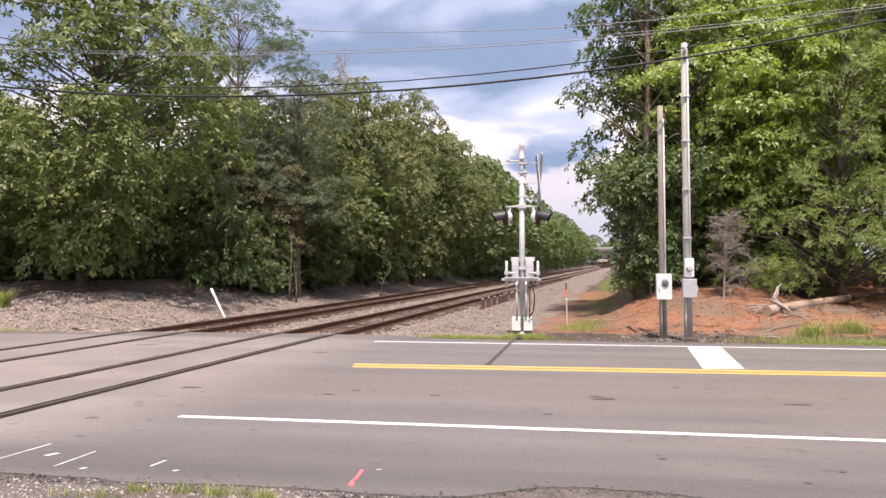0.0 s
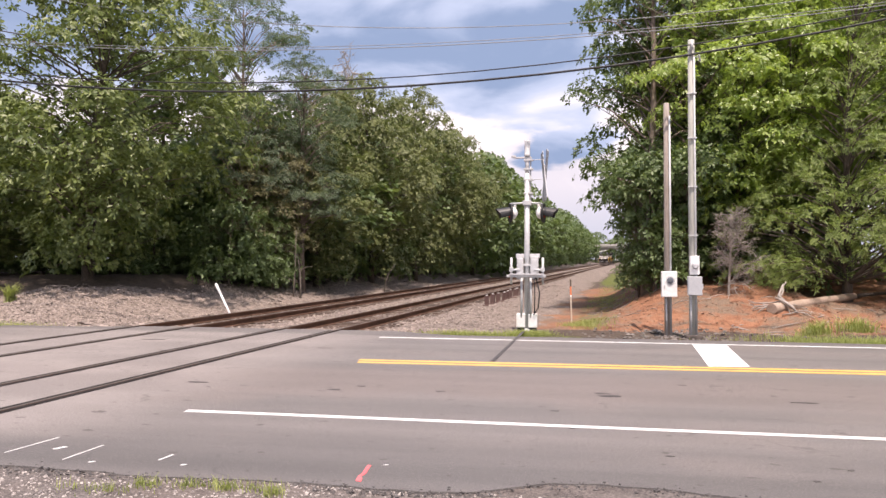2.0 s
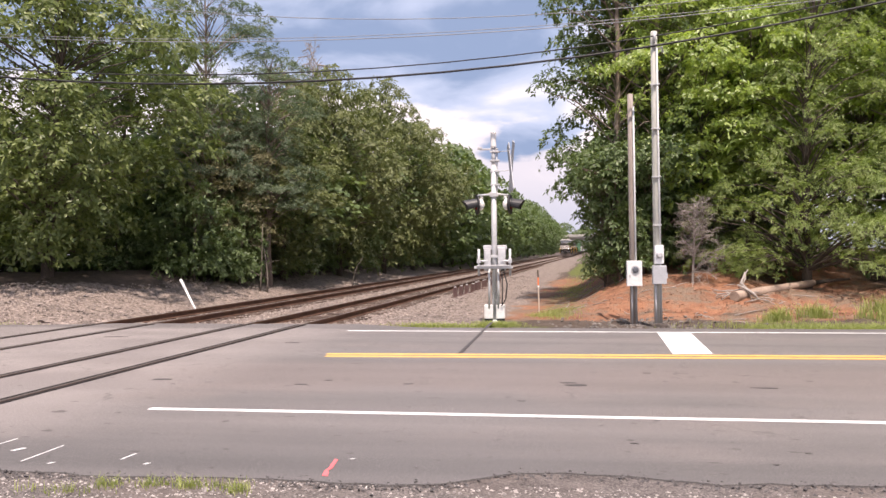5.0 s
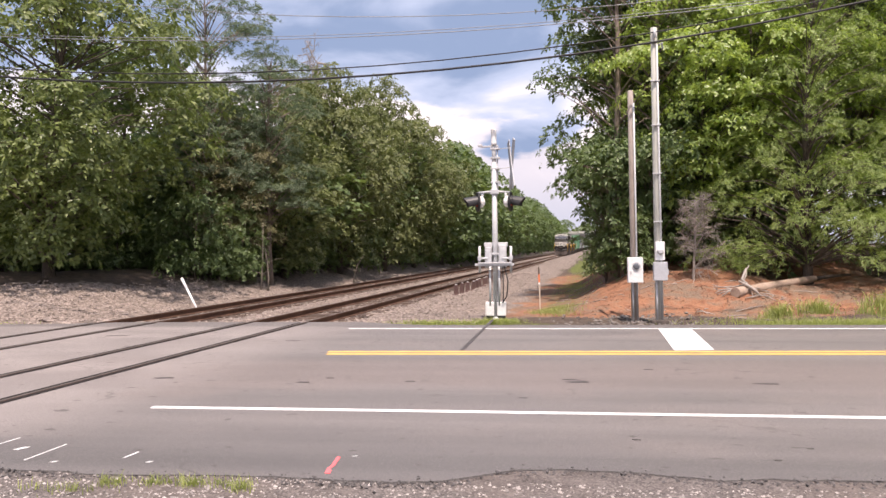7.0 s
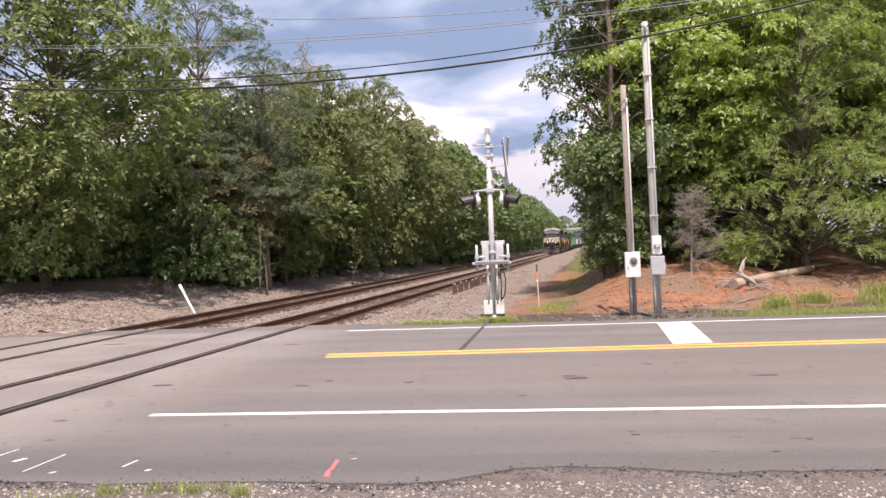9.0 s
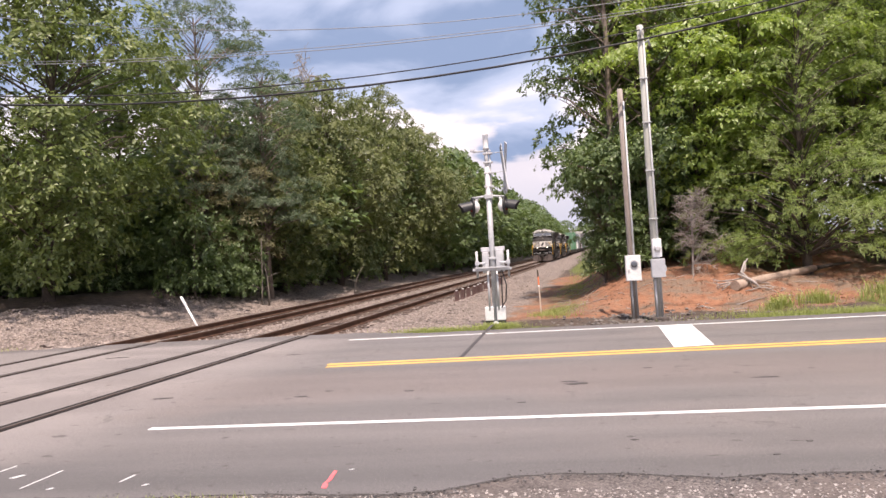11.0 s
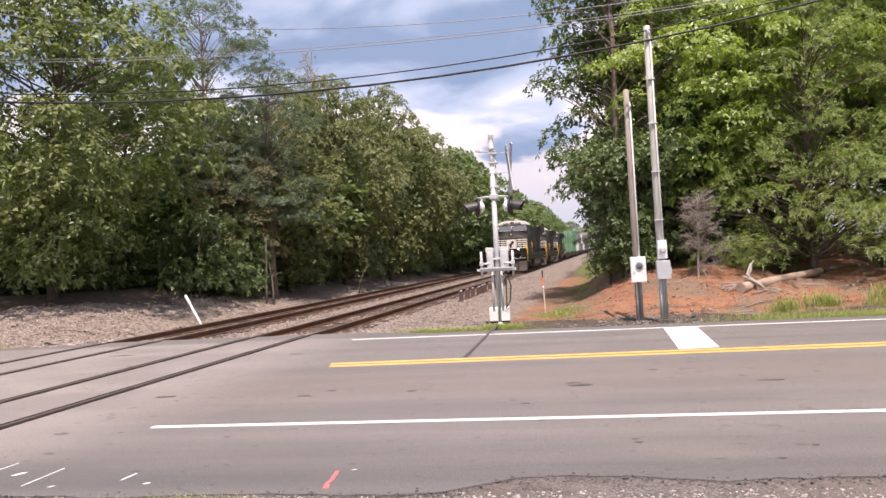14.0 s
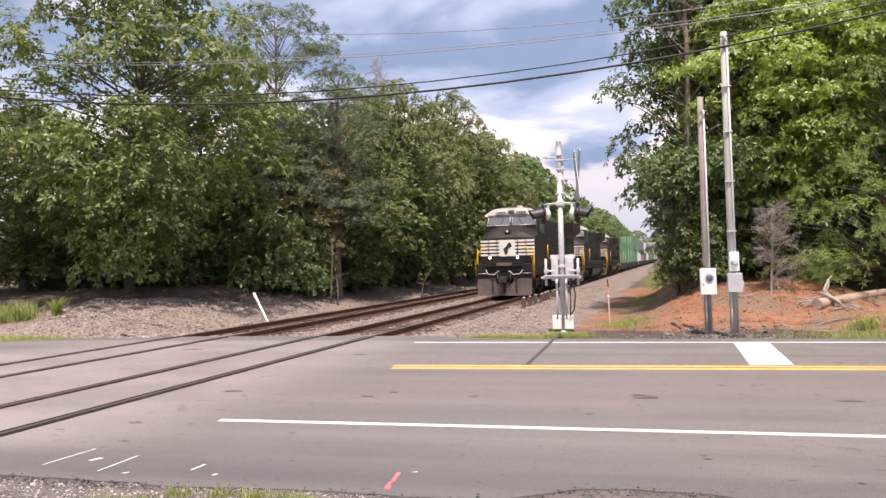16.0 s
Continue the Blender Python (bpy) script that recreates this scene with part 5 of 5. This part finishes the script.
# ---- the train ----
def wheelset(parent, y, r=0.53):
    bm = B()
    for x in (-0.76, 0.76):
        s = 1 if x > 0 else -1
        tube(bm, [(x - 0.07 * s, 0, 0), (x - 0.04 * s, 0, 0), (x + 0.07 * s, 0, 0)], [r + 0.03, r, r], 22)
    tube(bm, [(-0.8, 0, 0), (0.8, 0, 0)], 0.09, 10)
    w = part("wheelset", bm, M_UNDER, parent)
    w.matrix_basis = pose(0, y, r + 0.015)
    return w


def build_loco():
    top = empty("diesel_locomotive", "black diesel locomotive with white nose stripes and yellow handrails", "locomotive", "train")
    # frame, platform and pilot
    bm = B()
    box(bm, -1.5, 1.5, 0.25, 22.0, 1.50, 1.74, 0.03)
    box(bm, -1.2, 1.2, 0.6, 21.6, 1.05, 1.50)
    part("frame", bm, M_LOCO, top)
    bm = B()
    prism(bm, [(-1.42, 0.95), (-1.42, 0.20), (-1.30, 0.10), (1.30, 0.10), (1.42, 0.20), (1.42, 0.95), (0.5, 1.0), (0.42, 0.72), (-0.42, 0.72), (-0.5, 1.0)], 1, 0.06, 0.14)
    plow = part("snow_plow", bm, M_PLOW, top, "dusty brown-grey snow plow")
    bm = B()
    box(bm, -1.46, 1.46, 0.12, 0.3, 0.95, 1.72, 0.02)
    part("pilot_plate", bm, M_LOCO, top)
    bm = B()
    box(bm, -0.95, 0.95, -0.02, 0.12, 1.60, 1.68, 0.02)
    box(bm, -0.95, 0.95, -0.02, 0.12, 1.72, 1.79, 0.02)
    part("anticlimber", bm, M_LOCO, top, "black anticlimber bars")
    bm = B()
    box(bm, -0.38, 0.42, -0.04, -0.02, 1.63, 1.79, 0.008)
    part("front_plate", bm, M_PLOW, top, "dusty pale plate on the anticlimber")
    for x in (-0.62, 0.0, 0.62):
        bm = B()
        box(bm, x - 0.05, x + 0.05, 0.03, 0.06, 0.22, 0.70 if x == 0 else 0.92, 0.01)
        part("plow_rib", bm, M_UNDER, plow)
    bm = B()
    box(bm, -0.16, 0.16, -0.30, 0.14, 0.78, 1.06, 0.05)
    box(bm, -0.22, 0.20, -0.42, -0.26, 0.74, 1.08, 0.06)
    part("coupler", bm, M_UNDER, top)
    for s in (-1, 1):
        bm = B()
        tube(bm, [(0.95 * s, 0.05, 1.42), (0.85 * s, -0.02, 1.22), (0.5 * s, -0.06, 1.18), (0.3 * s, -0.02, 1.36), (0.22 * s, 0.0, 1.30)], 0.025, 8)
        part("air_hose", bm, M_GREYBOX, top, "pale looped air hose")
        bm = B()
        tube(bm, [(0.35 * s, 0.0, 1.28), (0.32 * s, -0.05, 0.8), (0.18 * s, -0.06, 0.55)], 0.03, 8)
        part("brake_hose", bm, M_BLACK, top)
        for k in range(3):
            bm = B()
            x = s * (0.5 + 0.13 * k)
            tube(bm, [(x, 0.08, 1.50), (x + 0.02 * s, -0.03, 1.30 - 0.05 * k), (x - 0.03 * s, -0.01, 1.02)], 0.02, 6)
            part("control_hose", bm, M_UNDER, top)
        bm = B()
        tube(bm, [(0.95 * s, 0.06, 1.24), (1.38 * s, 0.06, 1.24)], 0.02, 6)
        part("uncoupling_lever", bm, M_GREYBOX, top, "pale uncoupling lever")
        for k in range(4):
            bm = B()
            box(bm, s * 1.22 - 0.24, s * 1.22 + 0.24, 0.10 + 0.04 * k, 0.34, 0.42 + 0.33 * k, 0.46 + 0.33 * k)
            part("step", bm, M_UNDER, top)
        bm = B()
        tube(bm, [(0.72 * s, 0.10, 2.06), (0.72 * s, 0.02, 2.06)], 0.12, 14)
        dl = part("ditch_light", bm, M_BLACK, top)
        bm = B()
        tube(bm, [(0.72 * s, 0.015, 2.06), (0.72 * s, 0.0, 2.06)], 0.075, 14)
        part("lens", bm, M_LAMP, dl, "lit headlight")
        bm = B()
        box(bm, 0.72 * s - 0.03, 0.72 * s + 0.03, 0.06, 0.2, 1.7, 1.98)
        part("bracket", bm, M_BLACK, dl)
        # end handrails
        bm = B()
        tube(bm, [(1.50 * s, 0.06, 0.95), (1.50 * s, 0.06, 1.85), (1.36 * s, 0.10, 2.3), (1.02 * s, 0.16, 2.72), (0.96 * s, 0.5, 2.75)], 0.02, 8)
        part("handrail", bm, M_LOCOY, top, "yellow bent handrail")
        bm = B()
        tube(bm, [(1.50 * s, 0.45, 0.95), (1.50 * s, 0.45, 1.75), (1.46 * s, 0.45, 2.50)], 0.026, 8)
        part("handrail", bm, M_LOCOY, top, "yellow bent handrail")
    # nose and cab
    bm = B()
    rows = []
    for y, lo, hi in ((0.95, 3.02, 3.10), (1.10, 3.12, 3.40), (2.05, 3.40, 3.80), (4.6, 3.40, 3.80)):
        rows.append([bm.verts.new((x, y, z)) for x, z in ((-1.46, 1.74), (-1.46, lo), (-0.62, hi), (0.62, hi), (1.46, lo), (1.46, 1.74))])
    for q, w in zip(rows, rows[1:]):
        for i in range(6):
            bm.faces.new((q[i], q[(i + 1) % 6], w[(i + 1) % 6], w[i]))
    bm.faces.new(rows[0]), bm.faces.new(rows[-1])
    bmesh.ops.bevel(bm, geom=[e for e in bm.edges], offset=0.05, segments=2, affect="EDGES")
    nose = part("nose", bm, M_LOCO, top, "black wide nose")
    for k in range(5):
        bm = B()
        z = 2.20 + 0.18 * k
        box(bm, -1.44, 1.44, 0.936, 0.952, z - 0.05, z + 0.055)
        part("stripe", bm, M_LOCOW, nose, "white nose stripe")
    bm = B()
    box(bm, -0.42, 0.42, 0.924, 0.945, 2.12, 2.98, 0.005)
    em = part("nose_emblem", bm, M_LOCOW, nose, "white emblem panel with dark shape")
    bm = B()
    prism(bm, [(-0.12, 2.20), (0.0, 2.24), (0.04, 2.50), (0.24, 2.62), (0.18, 2.86), (0.02, 2.78), (-0.06, 2.62), (-0.22, 2.52)], 1, 0.912, 0.922)
    part("emblem_shape", bm, M_BLACK, em)
    for x in (-1.0, -0.55, 0.55, 1.0):
        bm = B()
        tube(bm, [(x, 0.90, 2.1), (x, 0.90, 3.0)], 0.02, 6)
        part("grab_iron", bm, M_LOCO, nose)
    bm = B()
    prism(bm, [(2.02, 3.30), (2.05, 3.72), (2.28, 4.32), (4.6, 4.32), (4.6, 3.30)], 0, -1.42, 1.42)
    cab = part("cab", bm, M_LOCO, top, "black cab")
    for s in (-1, 1):
        bm = B()
        prism(bm, [(0.10 * s, 3.80), (1.28 * s, 3.80), (1.22 * s, 4.24), (0.08 * s, 4.26)], 1, -0.012, 0.012)
        w = part("windshield", bm, M_GLASS, cab, "dark windshield pane")
        w.matrix_basis = Matrix.Translation((0, 2.13, 4.02)) @ pose(0, 0, 0, -21) @ Matrix.Translation((0, 0, -4.02))
        corners = [(0.07 * s, 3.77), (1.32 * s, 3.77), (1.26 * s, 4.27), (0.05 * s, 4.29)]
        bm = B()
        for (xa, za), (xb, zb) in zip(corners, corners[1:] + corners[:1]):
            tube(bm, [(xa, -0.014, za), (xb, -0.014, zb)], 0.022, 6)
        fr = part("windshield_frame", bm, M_ALU, w, "pale metal window frame")
        bm = B()
        tube(bm, [(0.62 * s, -0.03, 3.79), (0.40 * s, -0.035, 4.2)], 0.012, 5)
        part("wiper", bm, M_BLACK, w)
        bm = B()
        box(bm, s * 1.42 - 0.012, s * 1.42 + 0.012, 2.9, 4.3, 3.40, 4.15, 0.01)
        part("side_window", bm, M_GLASS, cab, "dark side window")
        bm = B()
        box(bm, s * 0.55 - 0.33, s * 0.55 + 0.33, 2.12, 2.2, 4.42, 4.58, 0.01)
        nb = part("number_board", bm, M_CWHITE, cab, "pale number board with dark bars")
        for k in range(4):
            bm = B()
            box(bm, s * 0.55 - 0.24 + 0.13 * k, s * 0.55 - 0.16 + 0.13 * k, 2.112, 2.12, 4.45, 4.55)
            part("bar", bm, M_UNDER, nb)
    bm = B()
    prism(bm, [(-1.46, 4.30), (-1.46, 4.40), (-1.02, 4.68), (-0.6, 4.74), (0.6, 4.74), (1.02, 4.68), (1.46, 4.40), (1.46, 4.30)], 1, 2.18, 4.75)
    roof = part("cab_roof", bm, M_LOCOW, top, "white cab roof")
    bm = B()
    box(bm, -0.17, 0.17, 2.13, 2.2, 4.42, 4.60, 0.02)
    hl0 = part("roof_light", bm, M_BLACK, roof)
    for x in (-0.08, 0.08):
        bm = B()
        tube(bm, [(x, 2.135, 4.51), (x, 2.12, 4.51)], 0.055, 12)
        part("lens", bm, M_GLASS, hl0)
    bm = B()
    box(bm, -1.30, 1.30, 2.165, 2.19, 4.33, 4.36)
    part("rain_gutter", bm, M_UNDER, roof)
    bm = B()
    box(bm, -0.7, 0.7, 3.3, 4.5, 4.72, 4.86, 0.04)
    part("air_conditioner", bm, M_PLOW, roof, "dusty grey roof unit")
    bm = B()
    box(bm, -0.16, 0.16, 1.0, 1.16, 3.34, 3.52, 0.02)
    hl = part("nose_light", bm, M_BLACK, nose)
    bm = B()
    tube(bm, [(0.0, 1.0, 3.43), (0.0, 0.985, 3.43)], 0.06, 12)
    part("lens", bm, M_LOCOW, hl)
    bm = B()
    tube(bm, [(0.3, 3.4, 4.74), (0.3, 3.4, 4.86)], 0.05, 8)
    for x in (0.2, 0.3, 0.4):
        tube(bm, [(x, 3.1, 4.86), (x, 3.5, 4.86)], [0.06, 0.03], 8)
    part("horn", bm, M_ALU, top, "pale air horn cluster")
    # hood, radiator and details
    bm = B()
    box(bm, -0.95, 0.95, 4.6, 16.6, 1.74, 4.42, 0.08)
    hood = part("hood", bm, M_LOCO, top, "black engine hood")
    for s in (-1, 1):
        for k in range(9):
            bm = B()
            box(bm, s * 0.95 - 0.015, s * 0.95 + 0.015, 5.0 + k * 1.27, 6.1 + k * 1.27, 2.0, 3.7, 0.01)
            part("hood_door", bm, M_LOCO, hood)
    bm = B()
    prism(bm, [(-0.98, 1.74), (-0.98, 3.5), (-1.5, 4.0), (-1.5, 4.55), (1.5, 4.55), (1.5, 4.0), (0.98, 3.5), (0.98, 1.74)], 1, 16.6, 21.0)
    part("radiator_housing", bm, M_LOCO, top, "black winged radiator housing")
    bm = B()
    box(bm, -0.5, 0.5, 9.5, 11.2, 4.42, 4.68, 0.05)
    part("exhaust_stack", bm, M_UNDER, top)
    bm = B()
    box(bm, -1.15, 1.15, 5.2, 7.6, 4.42, 4.62, 0.05)
    part("dynamic_brake_vent", bm, M_LOCO, top)
    bm = B()
    prism(bm, [(-1.42, 1.05), (-1.42, 0.55), (-1.1, 0.25), (1.1, 0.25), (1.42, 0.55), (1.42, 1.05)], 1, 7.6, 14.4)
    part("fuel_tank", bm, M_UNDER, top)
    for s in (-1, 1):
        bm = B()
        tube(bm, [(1.48 * s, 5.0, 2.75), (1.48 * s, 21.6, 2.75)], 0.022, 6)
        tube(bm, [(1.48 * s, 5.0, 2.25), (1.48 * s, 21.6, 2.25)], 0.016, 6)
        part("side_rail", bm, M_LOCO, top)
        for k in range(11):
            bm = B()
            tube(bm, [(1.48 * s, 5.0 + 1.66 * k, 1.7), (1.48 * s, 5.0 + 1.66 * k, 2.76)], 0.022, 6)
            part("stanchion", bm, M_LOCOY if k in (0, 10) else M_LOCO, top)
        bm = B()
        tube(bm, [(1.50 * s, 22.0, 0.7), (1.50 * s, 22.0, 1.7), (1.42 * s, 21.9, 2.75), (0.9 * s, 21.6, 2.8)], 0.03, 8)
        part("handrail", bm, M_LOCOY, top, "yellow bent handrail")
    for c in (3.9, 18.1):
        bm = B()
        for s in (-1, 1):
            box(bm, s * 1.12 - 0.08, s * 1.12 + 0.08, c - 2.7, c + 2.7, 0.50, 0.95, 0.05)
            for k in (-1.85, 0, 1.85):
                box(bm, s * 1.2 - 0.1, s * 1.2 + 0.1, c + k - 0.22, c + k + 0.22, 0.36, 0.80, 0.04)
        box(bm, -1.1, 1.1, c - 0.3, c + 0.3, 0.6, 1.05)
        part("bogie_frame", bm, M_UNDER, top)
        for k in (-1.85, 0, 1.85):
            wheelset(top, c + k)
    return top


def build_wagon(length, mats, label):
    """A container wagon: low frame on two bogies, up to two boxes in it."""
    top = empty("freight_wagon", label, "freight wagon", "train")
    bm = B()
    box(bm, -1.3, 1.3, 0.5, length - 0.5, 0.75, 0.95, 0.03)
    for s in (-1, 1):
        box(bm, s * 1.36 - 0.06, s * 1.36 + 0.06, 2.6, length - 2.6, 0.40, 1.25, 0.03)
    for k in range(12):
        for s in (-1, 1):
            y = 3.0 + k * (length - 6.0) / 11
            box(bm, s * 1.44 - 0.03, s * 1.44 + 0.03, y - 0.06, y + 0.06, 0.45, 1.22)
    part("wagon_frame", bm, M_UNDER, top)
    z = 0.5
    for k, mt in enumerate(mats):
        y0, y1, h = 2.6, length - 2.6, 2.87
        bm = B()
        box(bm, -1.25, 1.25, y0, y1, z + 0.02, z + h - 0.02, 0.03)
        body = part("container", bm, mt, top)
        bm = B()
        for s in (-1, 1):
            y = y0 + 0.25
            while y < y1 - 0.2:
                box(bm, s * 1.25 - 0.035, s * 1.25 + 0.035, y, y + 0.16, z + 0.2, z + h - 0.2)
                y += 0.42
        rb = tagged(part("corrugation", bm, mt, body), kind="stuff")
        for x in (-1.2, 1.2):
            for yy in (y0, y1):
                bm = B()
                box(bm, x - 0.09, x + 0.09, yy - 0.05, yy + 0.05, z, z + h, 0.01)
                part("corner_post", bm, mt, body)
        for x in (-0.75, -0.3, 0.3, 0.75):
            bm = B()
            tube(bm, [(x, y0 - 0.03, z + 0.15), (x, y0 - 0.03, z + h - 0.15)], 0.025, 6)
            part("lock_rod", bm, M_GALV, body)
        for zz in (z + 0.08, z + h - 0.08):
            bm = B()
            box(bm, -1.25, 1.25, y0 - 0.04, y0 + 0.02, zz - 0.08, zz + 0.08, 0.01)
            part("door_sill", bm, mt, body)
        z += h
    for c in (1.5, length - 1.5):
        bm = B()
        for s in (-1, 1):
            box(bm, s * 1.0 - 0.07, s * 1.0 + 0.07, c - 1.1, c + 1.1, 0.35, 0.70, 0.04)
        box(bm, -1.0, 1.0, c - 0.2, c + 0.2, 0.4, 0.8)
        part("bogie_frame", bm, M_UNDER, top)
        for k in (-0.88, 0.88):
            wheelset(top, c + k, 0.42)
    return top


def build_train():
    """Three engines, then container wagons, with their distances behind the train's nose."""
    out, d = [], 0.0
    loco = build_loco()
    for k in range(3):
        out.append((loco if k == 0 else copy_thing(loco, Matrix()), d))
        d += 22.7
    green = build_wagon(19.5, [M_GREEN, M_GREEN], "well wagon with two stacked green containers")
    kinds = [green, build_wagon(19.5, [], "empty low well wagon"),
             build_wagon(19.5, [M_TEAL, M_TEAL], "well wagon with two stacked blue-grey containers"),
             build_wagon(19.5, [M_CWHITE, M_TEAL], "well wagon with blue-grey container stacked on white"),
             build_wagon(19.5, [M_CBROWN, M_CWHITE], "well wagon with white container stacked on brown")]
    order = [1, 1, 0, 3, 2, 4, 3, 2, 0, 2, 4, 3, 2, 3]
    used = set()
    for k in order:
        w = kinds[k]
        if k in used:
            w = copy_thing(w, Matrix())
        used.add(k)
        out.append((w, d))
        d += 20.1
    return out


TRAIN = build_train()


def motions():
    """The train comes on at an even 14.5 metres a second."""
    c = math.cos(math.radians(TURN))
    for thing, back in TRAIN:
        rows = []
        for t in (0.0, 4.0, 8.0, 12.0, 16.0):
            y = 37.6 + 14.5 * (16.0 - t) + back * c
            rows.append((t, pose(near_track(y), y, 0.0, 0, 0, TURN)))
        walk(thing, rows)
    # the engines' wheels roll
    for thing, back in TRAIN[:3]:
        for w in [c for c in thing.children if c.name.startswith("wheelset")]:
            x, y, z = w.matrix_basis.translation
            walk(w, [(k / FPS, pose(x, y, z, math.degrees(14.5 / 0.53) * k / FPS % 360.0)) for k in range(16 * FPS + 1)])
    for thing, back in TRAIN:
        for layer in thing.animation_data.action.layers:
            for strp in layer.strips:
                for curve in strp.channelbag(thing.animation_data.action_slot).fcurves:
                    for key in curve.keyframe_points:
                        key.interpolation = "LINEAR"


motions()
